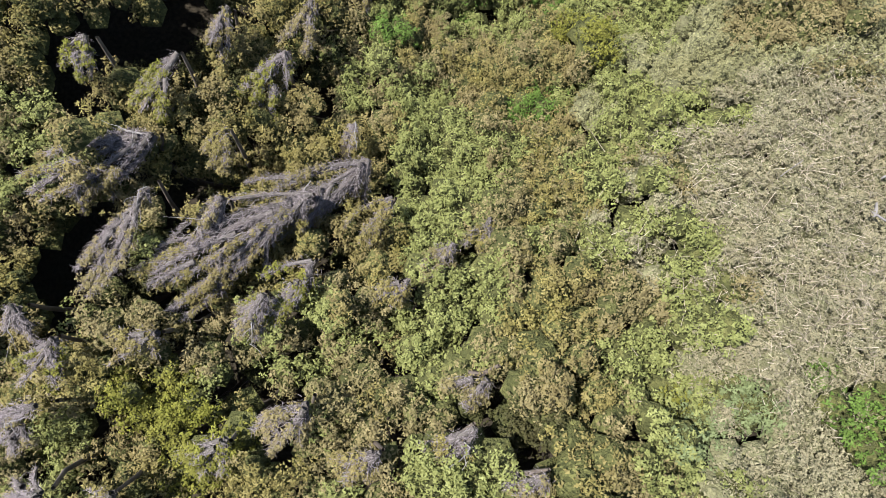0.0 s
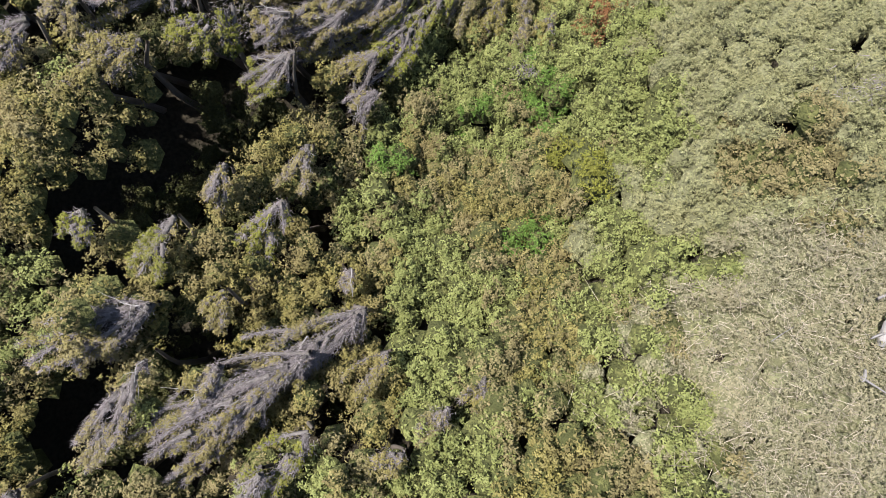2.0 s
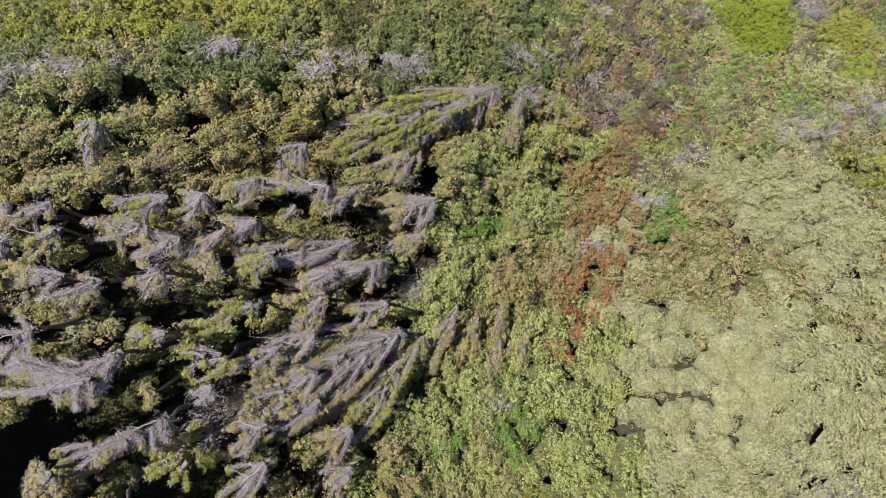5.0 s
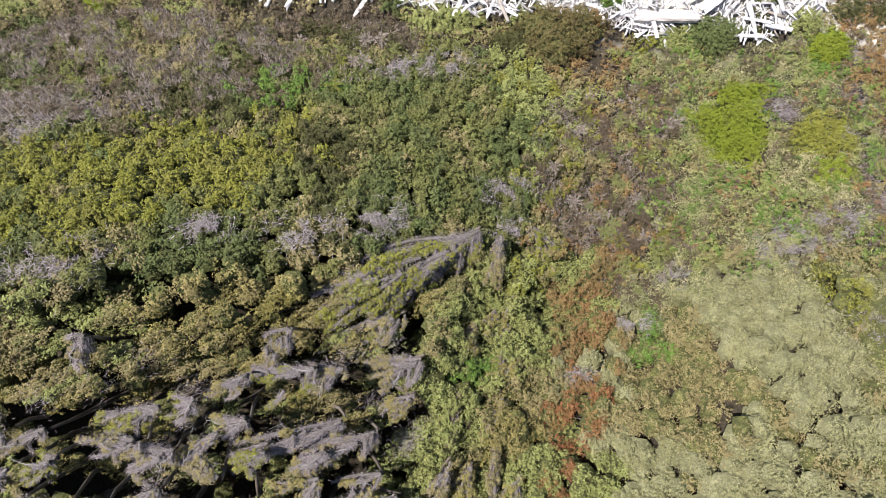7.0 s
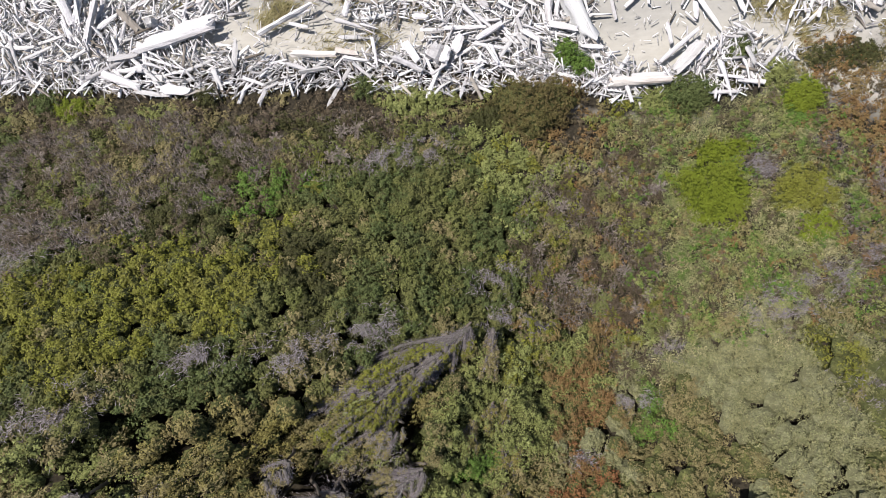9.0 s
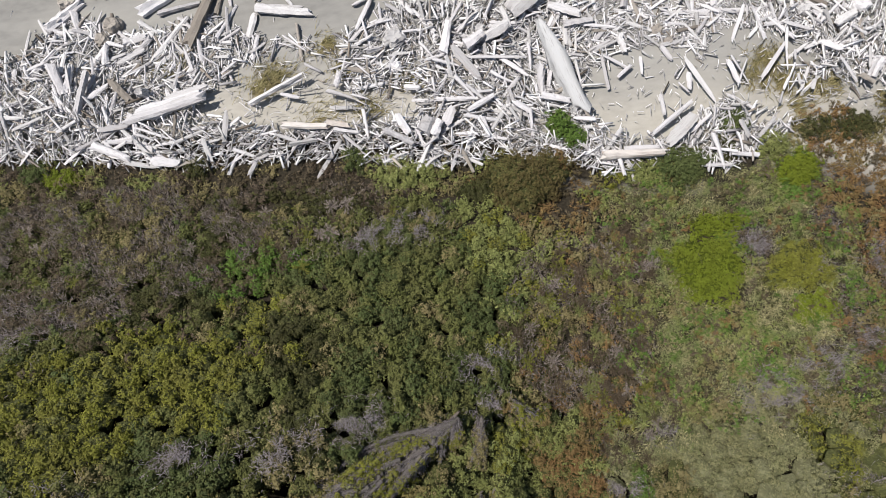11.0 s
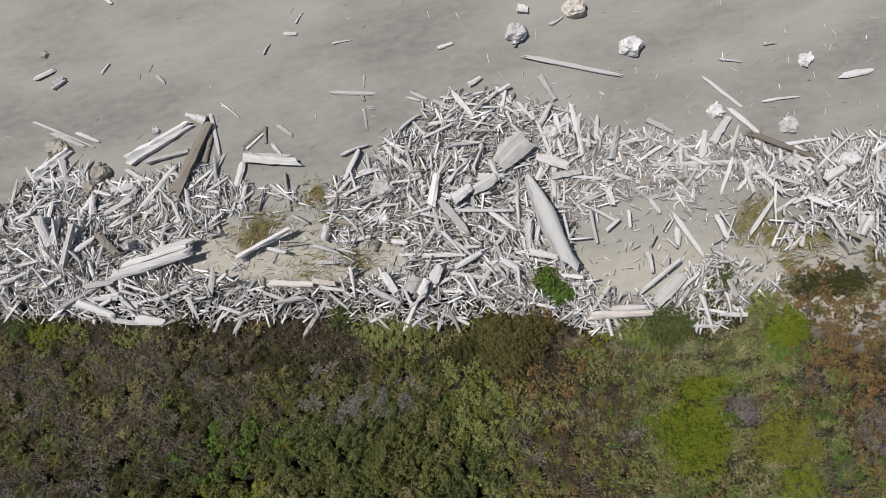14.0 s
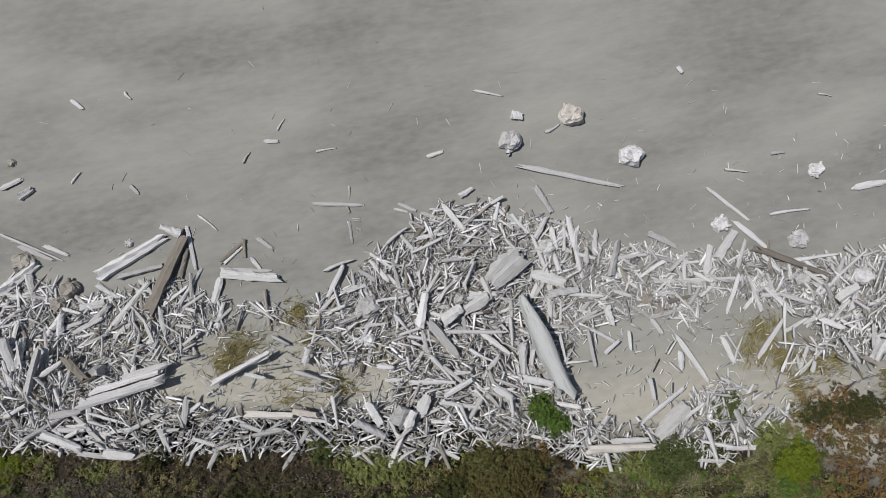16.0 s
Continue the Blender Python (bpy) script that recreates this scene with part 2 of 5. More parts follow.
def ground(x, y):
    x, y = np.asarray(x, float), np.asarray(y, float)
    return canopy(x, y) - cover(x, y) + ripple(x, y) * np.clip((y - shore(x)) / 3 - 0.3, 0, 1)


# ---- mesh helpers ----
def mesh_of(name, verts, faces, smooth=False):
    """A mesh from arrays: faces all of one size."""
    verts, faces = np.asarray(verts, np.float32), np.asarray(faces, np.int32)
    me = bpy.data.meshes.new(name)
    n, k = faces.shape
    me.vertices.add(len(verts))
    me.vertices.foreach_set("co", verts.ravel())
    me.loops.add(n * k)
    me.loops.foreach_set("vertex_index", faces.ravel())
    me.polygons.add(n)
    me.polygons.foreach_set("loop_start", np.arange(0, n * k, k, dtype=np.int32))
    if smooth:
        me.polygons.foreach_set("use_smooth", np.ones(n, bool))
    me.update(calc_edges=True)
    return me


def thing(name, me, material, label="", category="", group="", kind="", parent=None):
    ob = new(name, me)
    if material and not me.materials:
        me.materials.append(material)
    if parent:
        ob.parent = parent
    return tagged(ob, label, category, group, kind)


def unit(v):
    return v / np.maximum(np.linalg.norm(v, axis=-1, keepdims=True), 1e-9)


def leaf_verts(place, normal, length, width, rng, axis=None):
    """Three corners for each leaf: a pointed blade that lies across its normal."""
    n = len(place)
    a = rng.normal(size=(n, 3)) if axis is None else axis + 0.35 * rng.normal(size=(n, 3))
    a = unit(a - normal * (a * normal).sum(1, keepdims=True))
    b = np.cross(normal, a)
    ln = (length * rng.uniform(0.6, 1.35, n))[:, None]
    wd = (width * rng.uniform(0.7, 1.25, n))[:, None]
    skew = (rng.uniform(-0.25, 0.25, n))[:, None]
    return np.stack([place + b * wd * (0.5 + skew) + a * ln * 0.18, place - b * wd * (0.5 - skew), place + a * ln - normal * ln * 0.15], 1)


def tuft_leaves(centres, radii, tufts, each, length, width, rng, flat=0.75, lean=(0.0, 0.0, 0.0), size=(0.07, 0.14)):
    """Small tufts of leaves over the upper shell of each clump: the leaves' corners, and a tone that each tuft keeps."""
    n = len(centres) * tufts
    d = unit(rng.normal(size=(n, 3)) + [0, 0, 0.55])
    d[:, 2] = np.abs(d[:, 2])
    mid = np.repeat(centres, tufts, 0) + d * (np.repeat(radii, tufts) * rng.uniform(0.5, 1.2, n))[:, None] * np.array([1, 1, flat])
    tone = np.clip(0.5 + 0.13 * rng.normal(size=n) + np.repeat(rng.normal(size=len(centres)) * 0.1, tufts), 0, 1)
    k = n * each
    out = np.repeat(d, each, 0)
    dd = unit(rng.normal(size=(k, 3)) + out * 1.1)
    spot = np.repeat(mid, each, 0) + dd * (np.repeat(rng.uniform(*size, n), each) * rng.uniform(0.35, 1.1, k))[:, None] * np.array([1, 1, 0.8])
    normal = unit(dd * 0.75 + rng.normal(size=(k, 3)) * 0.3 + [0, 0, 0.55])
    axis = dd * 0.8 + rng.normal(size=(k, 3)) * 0.5 + np.asarray(lean) + [0, 0, -0.15]
    return leaf_verts(spot, normal, length, width, rng, axis).reshape(-1, 3), np.repeat(tone, each)


def leafy(name, pieces, material, label="", category="", kind="", parent=None):
    """One mesh of leaves out of pieces of corners and tones."""
    v, tone = np.concatenate([q for q, _ in pieces]), np.concatenate([q for _, q in pieces])
    me = mesh_of(name, v, threes(v))
    me.attributes.new("tone", "FLOAT", "FACE").data.foreach_set("value", tone.astype(np.float32))
    return thing(name, me, material, label, category, kind=kind, parent=parent)


def twig_verts(start, way, width):
    """Thin tapering twigs: a start, a way with its length, a half width."""
    side = unit(np.cross(way, np.array([0.25, 0.2, 1.0]))) * width * 1.25
    return np.stack([start - side, start + side, start + way], 1).reshape(-1, 3)


def stick_verts(start, way, width):
    """Sticks with three sides that can be seen from all round, for the open sand."""
    side = unit(np.cross(way, np.array([0.25, 0.2, 1.0]))) * width
    up = unit(np.cross(side, way)) * width * 1.2
    a, b, c = start - side, start + side, start + up
    e, f, g = a + way, b + way * 0.95, c + way * 0.97
    return np.stack([a, b, f, e, b, c, g, f, c, a, e, g], 1).reshape(-1, 3)


def threes(verts):
    return np.arange(len(verts)).reshape(-1, 3)


def quads(verts):
    return np.arange(len(verts)).reshape(-1, 4)


def lumps(x, y):
    """The unevenness of the thicket's top, in metres: rounded heads with creases between."""
    return np.array([0.6 * noise.noise((a * 0.5, b * 0.5, 3.0)) + 0.75 * abs(noise.noise((a * 0.85, b * 0.85, 9.0))) + 0.3 * abs(noise.noise((a * 1.9, b * 1.9, 12.0))) - 0.24 for a, b in zip(x, y)])


def tube(points, radii, sides=6):
    """Rings round a line of points, as vertices and quads."""
    points = np.asarray(points, float)
    way = unit(np.gradient(points, axis=0))
    ref = np.array([0.1, 0.2, 1.0]) if abs(way[0, 2]) < 0.8 else np.array([1.0, 0.1, 0])
    s = unit(np.cross(way, ref))
    u = np.cross(s, way)
    ang = np.linspace(0, 2 * math.pi, sides, endpoint=False)
    ring = points[:, None] + (s[:, None] * np.cos(ang)[None, :, None] + u[:, None] * np.sin(ang)[None, :, None]) * np.asarray(radii)[:, None, None]
    k = len(points)
    i = np.arange(k - 1)[:, None] * sides
    j = np.arange(sides)[None]
    q = np.stack([i + j, i + (j + 1) % sides, i + sides + (j + 1) % sides, i + sides + j], -1).reshape(-1, 4)
    return ring.reshape(-1, 3), q


def joined(pieces):
    vs, fs, at = [], [], 0
    for v, f in pieces:
        vs.append(v)
        fs.append(f + at)
        at += len(v)
    return np.concatenate(vs), np.concatenate(fs)


# ---- ground ----
def ground_sheet():
    xs = np.concatenate([[-900, -300, -120, -60, -34], np.arange(-26, 34.01, 0.4), [42, 66, 120, 300, 900]])
    ys = np.concatenate([[-900, -300, -120, -50, -26], np.arange(-16, 52.01, 0.4), [58, 70, 120, 300, 900]])
    gx, gy = np.meshgrid(xs, ys)
    gz = ground(gx, gy)
    v = np.stack([gx, gy, gz], -1).reshape(-1, 3)
    w, h = len(xs), len(ys)
    i = np.arange(h - 1)[:, None] * w + np.arange(w - 1)[None]
    f = np.stack([i, i + 1, i + w + 1, i + w], -1).reshape(-1, 4)
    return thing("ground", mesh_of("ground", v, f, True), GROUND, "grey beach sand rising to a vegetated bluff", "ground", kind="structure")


ground_sheet()

# ---- thickets ----
# The patches of each kind of plant: middle, half widths, turn in degrees, kind.
PATCHES = [
    (1.5, 3.9, 0.9, 0.6, 10, "bright"), (-1.8, 6.1, 0.6, 0.5, 0, "bright"), (3.2, 5.5, 0.8, 0.6, 20, "yellow"), (0.8, 8.1, 0.6, 0.5, 0, "bright"),
    (2.6, 8.3, 1.1, 0.6, 60, "bright"), (5.0, 11.4, 0.75, 1.9, -28, "red"), (6.2, 15.0, 1.0, 2.2, -12, "rust"), (7.1, 17.3, 0.9, 1.4, 0, "rust"),
    (8.3, 14.3, 0.5, 1.1, -10, "bright"), (9.0, 16.6, 0.5, 1.1, -10, "turf"), (15.0, 22.0, 0.55, 0.6, 20, "twig"), (16.4, 17.6, 1.2, 0.7, 0, "twig"), (17.6, 15.6, 1.2, 1.6, 0, "twig"),
    (11.9, 18.6, 1.0, 2.2, 12, "turf"), (13.5, 24.0, 4.2, 1.0, -12, "turf"), (20.0, 20.0, 1.4, 5.0, 0, "rust"), (10.2, 16.8, 0.7, 0.8, 0, "turf"),
    (7.8, 20.6, 2.5, 2.8, 0, "brown"), (-10.5, 26.4, 7.8, 3.1, -12, "brown"), (-14.0, 23.4, 2.0, 1.4, 10, "twig"), (-7.9, 21.6, 5.2, 1.8, 6, "yellow"),
    (-3.6, 24.6, 1.6, 0.9, 0, "bright"), (14.4, 15.6, 0.7, 0.9, 0, "yellow"), (2.2, 14.2, 0.9, 0.8, 0, "bright"), (-5.5, -2.3, 1.4, 1.0, 0, "yellow"),
    (4.3, -3.0, 1.1, 0.75, 0, "blue"), (6.4, -3.0, 1.0, 0.6, 0, "bright"), (3.7, -2.5, 0.5, 0.4, 0, "yellow"),
]


# Kinds whose patches are bushes of their own, told from the thicket round them.
BUSHES = {"bright": "bright green leafy bush in a hollow of the scrub", "yellow": "yellow-green leafy bush among olive scrub", "red": "rust-red bramble bush running down the gully", "blue": "blue-green fine-leaved bush beside pale scrub"}


def kind_at(x, y, rng):
    """Which plant grows at a place."""
    wob = 0.35 * noise.noise((x * 0.9, y * 0.9, 1.7)) + 0.25 * noise.noise((x * 2.1, y * 2.1, 5.2))
    x, y = x + 0.7 * noise.noise((x * 0.5, y * 0.5, 21)), y + 0.7 * noise.noise((x * 0.5, y * 0.5, 33))
    for i, (cx, cy, rx, ry, turn, kind) in enumerate(PATCHES):
        c, s = math.cos(radians(turn)), math.sin(radians(turn))
        a, b = (x - cx) * c + (y - cy) * s, -(x - cx) * s + (y - cy) * c
        if (a / rx) ** 2 + (b / ry) ** 2 < (1 + 1.5 * wob) ** 2 and rng.random() < (0.95 if kind in ("mat", "yellow") else 0.42 if kind == "brown" else 0.8):
            return f"{kind} {i}" if kind in BUSHES else kind
    n = noise.noise((x * 0.28, y * 0.28, 7.0)) + 0.5 * noise.noise((x * 0.8, y * 0.8, 2.0)) + rng.normal() * 0.12
    m = noise.noise((x * 0.5, y * 0.5, 17.0)) * 2.2 + noise.noise((x * 1.4, y * 1.4, 27.0)) * 0.9
    if y > 17 + m and x > 4.5 + m and x < 10.6 + m:
        return "brown" if n < -0.32 else "rust" if n < -0.14 else "olive" if n < 0.04 else "yellow" if n < 0.2 else "green"
    if x > 18.2 - 0.45 * max(0, 20.5 - y) + m and y > 15:
        return "brown" if n < -0.1 else "rust" if n < 0.08 else "twig" if n < 0.2 else "olive"
    if y > 16.8 + 0.6 * m and x >= 10.6 + m:
        return "turf" if n < 0.12 else "green" if n < 0.22 else "bright" if n < 0.3 else "olive"
    if x > 3.6 + 0.12 * (y - 3) + m and y < 16.9:
        rim = x - (3.6 + 0.12 * (y - 3) + m)
        # The lower slope's leaves are paled to carry the bright patch opposite the sun.
        light = "pale" if y < 3.5 + 1.5 * m else "sage"
        return "green" if rim < 1.6 and n > 0.3 * rim - 0.25 else light if n > -0.28 else "olive"
    if y > float(shore(x)) - 1.3 and x < 6:
        return "green" if n > 0.05 else "olive" if n > -0.15 else "brown"
    if y > 18:
        if x < -4 and y > 23.6:
            return "dark" if n < -0.2 else "brown" if n < -0.02 else "deep" if n < 0.1 else "meadow" if n < 0.3 else "olive"
        return "dark" if n < -0.4 else "olive" if n < -0.22 else "meadow" if n < 0.14 else "deep"
    if x > -1.5:
        return "green" if n > -0.2 else "olive" if n > -0.4 else "moss"
    return "moss" if n > -0.05 else "olive" if n > -0.3 else "green"


# Where single shrubs stand free of the thicket.
CLEAR = [(13.0, 21.3, 1.4, 1.4), (14.0, 23.0, 1.05, 0.42), (16.3, 20.9, 1.35, 0.95), (7.0, 26.1, 1.7, 1.1), (5.2, 26.1, 0.8, 0.45)]


def kept_clear(x, y):
    return any(((x - a) / r) ** 2 + ((y - b) / q) ** 2 < 0.92 for a, b, r, q in CLEAR)


def wooded(x, y):
    """Whether the windswept trees stand here, over dark gaps."""
    return y < 18.3 and x < wood_edge(y)


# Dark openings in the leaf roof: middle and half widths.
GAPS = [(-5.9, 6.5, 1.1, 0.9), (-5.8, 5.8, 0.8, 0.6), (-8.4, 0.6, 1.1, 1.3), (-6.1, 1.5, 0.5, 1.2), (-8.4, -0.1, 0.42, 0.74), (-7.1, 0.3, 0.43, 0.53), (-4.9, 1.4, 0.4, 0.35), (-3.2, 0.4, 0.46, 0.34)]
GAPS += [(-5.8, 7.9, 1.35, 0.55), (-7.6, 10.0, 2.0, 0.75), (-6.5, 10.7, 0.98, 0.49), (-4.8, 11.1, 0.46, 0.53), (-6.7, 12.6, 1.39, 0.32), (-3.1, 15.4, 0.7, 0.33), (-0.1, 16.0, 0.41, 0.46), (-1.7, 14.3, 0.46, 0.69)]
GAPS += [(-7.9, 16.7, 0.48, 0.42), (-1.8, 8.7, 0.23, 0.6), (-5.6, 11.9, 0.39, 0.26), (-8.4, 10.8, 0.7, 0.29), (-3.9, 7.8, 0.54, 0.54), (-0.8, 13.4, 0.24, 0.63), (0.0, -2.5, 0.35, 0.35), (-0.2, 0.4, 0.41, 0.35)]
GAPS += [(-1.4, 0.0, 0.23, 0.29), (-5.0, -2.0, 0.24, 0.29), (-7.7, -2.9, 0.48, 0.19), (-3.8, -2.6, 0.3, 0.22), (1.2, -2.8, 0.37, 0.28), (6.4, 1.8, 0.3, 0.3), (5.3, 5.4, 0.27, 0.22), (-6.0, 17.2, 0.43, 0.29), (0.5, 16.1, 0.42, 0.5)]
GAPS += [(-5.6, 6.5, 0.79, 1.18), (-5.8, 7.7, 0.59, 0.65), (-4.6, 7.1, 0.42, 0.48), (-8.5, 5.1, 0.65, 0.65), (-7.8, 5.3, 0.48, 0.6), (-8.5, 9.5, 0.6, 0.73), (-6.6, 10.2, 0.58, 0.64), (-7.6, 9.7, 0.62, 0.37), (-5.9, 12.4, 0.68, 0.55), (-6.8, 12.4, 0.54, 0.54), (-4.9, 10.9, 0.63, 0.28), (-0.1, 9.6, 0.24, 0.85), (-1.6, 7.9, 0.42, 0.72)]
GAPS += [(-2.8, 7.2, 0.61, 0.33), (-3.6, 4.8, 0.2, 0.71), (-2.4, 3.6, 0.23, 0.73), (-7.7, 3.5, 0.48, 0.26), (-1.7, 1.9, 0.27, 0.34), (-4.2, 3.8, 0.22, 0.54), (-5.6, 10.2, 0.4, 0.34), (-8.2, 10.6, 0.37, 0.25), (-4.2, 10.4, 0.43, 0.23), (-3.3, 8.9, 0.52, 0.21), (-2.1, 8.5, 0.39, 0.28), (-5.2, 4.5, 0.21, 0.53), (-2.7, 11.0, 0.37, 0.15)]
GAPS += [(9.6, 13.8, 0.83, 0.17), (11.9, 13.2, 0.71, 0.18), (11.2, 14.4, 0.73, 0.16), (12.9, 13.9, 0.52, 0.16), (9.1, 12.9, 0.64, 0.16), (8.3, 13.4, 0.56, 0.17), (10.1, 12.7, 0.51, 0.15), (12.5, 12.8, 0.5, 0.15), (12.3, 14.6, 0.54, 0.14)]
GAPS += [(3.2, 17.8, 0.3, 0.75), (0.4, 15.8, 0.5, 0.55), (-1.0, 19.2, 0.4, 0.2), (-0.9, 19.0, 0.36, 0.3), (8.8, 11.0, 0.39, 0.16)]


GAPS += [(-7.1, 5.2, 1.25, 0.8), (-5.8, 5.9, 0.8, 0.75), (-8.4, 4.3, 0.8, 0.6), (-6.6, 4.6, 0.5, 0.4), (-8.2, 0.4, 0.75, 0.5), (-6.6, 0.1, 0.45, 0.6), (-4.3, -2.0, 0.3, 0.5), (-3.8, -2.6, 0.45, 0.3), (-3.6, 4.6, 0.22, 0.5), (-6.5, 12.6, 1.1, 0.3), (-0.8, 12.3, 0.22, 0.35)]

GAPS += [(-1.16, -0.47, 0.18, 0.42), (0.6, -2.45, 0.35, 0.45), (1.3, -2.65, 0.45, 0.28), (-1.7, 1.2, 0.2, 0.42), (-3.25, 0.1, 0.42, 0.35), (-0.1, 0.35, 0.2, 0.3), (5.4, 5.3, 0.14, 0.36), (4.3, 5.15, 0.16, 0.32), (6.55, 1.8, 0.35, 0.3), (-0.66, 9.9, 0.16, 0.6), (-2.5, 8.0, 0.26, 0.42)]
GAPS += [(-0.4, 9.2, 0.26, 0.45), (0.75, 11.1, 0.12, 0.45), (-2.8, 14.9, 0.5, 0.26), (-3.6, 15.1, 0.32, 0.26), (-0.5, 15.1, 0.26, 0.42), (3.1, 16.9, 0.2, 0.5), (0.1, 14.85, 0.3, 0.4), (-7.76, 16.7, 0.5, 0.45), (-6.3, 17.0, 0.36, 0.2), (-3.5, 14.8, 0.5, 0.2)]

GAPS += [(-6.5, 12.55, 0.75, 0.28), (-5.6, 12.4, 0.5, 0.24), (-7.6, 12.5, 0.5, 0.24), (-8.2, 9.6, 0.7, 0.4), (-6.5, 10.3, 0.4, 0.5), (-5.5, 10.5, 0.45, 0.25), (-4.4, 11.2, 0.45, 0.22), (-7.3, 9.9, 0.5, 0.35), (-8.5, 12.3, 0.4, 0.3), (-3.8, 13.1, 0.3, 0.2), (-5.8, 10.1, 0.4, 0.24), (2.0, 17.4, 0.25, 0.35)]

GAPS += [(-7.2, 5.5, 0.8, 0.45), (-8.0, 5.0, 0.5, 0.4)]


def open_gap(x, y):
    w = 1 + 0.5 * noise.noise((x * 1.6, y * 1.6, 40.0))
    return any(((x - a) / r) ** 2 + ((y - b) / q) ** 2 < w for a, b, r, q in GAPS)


def ridges(x, y):
    """Ridges and furrows of the crowns, combed along the wind."""
    along, across = -0.93 * x - 0.36 * y, 0.36 * x - 0.93 * y
    return noise.noise((along * 0.3, across * 1.05, 50.0)) * 0.8 + 0.3 * noise.noise((along * 0.8, across * 2.4, 60.0))


def thickets():
    rng = np.random.default_rng(11)
    spots, far = {}, []
    step = 0.405
    for y in np.arange(-6.6, 31.5, step):
        for x in np.arange(-17, 25, step):
            px, py = x + rng.uniform(-0.2, 0.2), y + rng.uniform(-0.2, 0.2)
            if py > shore(px) + 0.3 + rng.normal() * 0.15 + 0.5 * noise.noise((px * 0.9, 0.0, 3.3)) + 0.3 * noise.noise((px * 2.3, 0.0, 8.1)):
                continue
            if py < 16 and abs(px - float(np.interp(py, (0, 16), (-0.4, 1.2)))) > 0.8 * (24.7 - float(canopy(px, py))) + (0.6 if px > 0 else 1.7):
                if px > 0 or px < -16:
                    continue
                # Out of view on the sun's side: bare domes added to block its light.
                far.append((px, py, 0.3))
                continue
            if kept_clear(px, py):
                continue
            sink = 0.0
            # Gap floors get leaves of the dark tone, standing in for the shade there.
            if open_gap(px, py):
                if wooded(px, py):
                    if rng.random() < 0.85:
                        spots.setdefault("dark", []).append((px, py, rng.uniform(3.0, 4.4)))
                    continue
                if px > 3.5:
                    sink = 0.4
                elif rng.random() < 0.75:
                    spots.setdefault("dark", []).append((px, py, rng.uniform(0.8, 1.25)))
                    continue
                else:
                    sink = 0.6
            elif wooded(px, py):
                comb = ridges(px, py)
                sink = (0.85 if 8.5 < py < 15 else 0.5) - (1.7 if py > 8.5 else 1.1) * comb + rng.uniform(-0.1, 0.2)
                if comb < -0.15 and 8.5 < py < 15:
                    if rng.random() < 0.72:
                        continue
                    sink += 1.5
                if 8.5 < py < 15.4:
                    if rng.random() < (0.62 if px < -4.5 else 0.3):
                        continue
                    sink += 0.35
                if comb + rng.normal() * 0.15 > 0.2 and 9 < py < 17:
                    spots.setdefault("swept", []).append((px, py, sink - 0.15))
                    if rng.random() < 0.5:
                        continue
            elif noise.noise((px * 1.9, py * 1.9, 15.0)) < -0.42 and py < 19:
                sink = 0.45
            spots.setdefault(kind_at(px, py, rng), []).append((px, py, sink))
    spots["hidden"] = far
    return spots


SPOTS = thickets()
NAMES = {
    "olive": ("olive_thicket", "dense olive-green coastal scrub on the bluff"), "green": ("green_thicket", "fresh green salal-like thicket in the gully"),
    "yellow": ("yellow_green_thicket", "yellow-green leafy scrub on the bluff"), "bright": ("bright_green_plants", "bright green leafy plants in hollows of the scrub"),
    "moss": ("yellow_olive_crowns", "yellow-olive leafy crowns combed by wind"), "meadow": ("fresh_olive_thicket", "fresh olive-green low scrub above the beach"), "deep": ("deep_green_thicket", "deep green leafy scrub above the beach"), "sage": ("sage_olive_thicket", "sage-olive scrub with fine leaves on the slope"), "pale": ("pale_olive_thicket", "sunlit pale olive scrub with fine leaves"),
    "red": ("red_bramble", "rust-red bramble running down the gully"), "rust": ("rust_brown_thicket", "rust-brown low bramble and dry scrub"),
    "blue": ("blue_green_thicket", "blue-green fine-leaved bush beside pale scrub"), "dark": ("dark_low_scrub", "dark olive low scrub above the beach"), "brown": ("withered_ferns", "withered pinkish-brown ferns and low scrub"),
}


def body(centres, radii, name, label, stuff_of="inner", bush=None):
    """An opaque dome added under each clump's leaves, its colours darkened for shade."""
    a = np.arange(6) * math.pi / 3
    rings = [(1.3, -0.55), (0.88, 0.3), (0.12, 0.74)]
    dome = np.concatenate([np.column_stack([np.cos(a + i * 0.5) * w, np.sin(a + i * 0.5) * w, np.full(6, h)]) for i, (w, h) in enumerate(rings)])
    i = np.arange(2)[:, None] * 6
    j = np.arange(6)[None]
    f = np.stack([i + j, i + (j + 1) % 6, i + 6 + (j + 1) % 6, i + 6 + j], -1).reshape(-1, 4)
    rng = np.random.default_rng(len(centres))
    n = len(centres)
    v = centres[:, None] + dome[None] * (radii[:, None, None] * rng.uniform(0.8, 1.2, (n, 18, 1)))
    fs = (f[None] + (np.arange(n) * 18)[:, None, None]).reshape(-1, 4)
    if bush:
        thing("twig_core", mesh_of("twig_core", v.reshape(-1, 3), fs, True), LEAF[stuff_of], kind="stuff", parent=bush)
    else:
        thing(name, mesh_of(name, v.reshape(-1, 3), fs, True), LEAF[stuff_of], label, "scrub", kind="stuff")


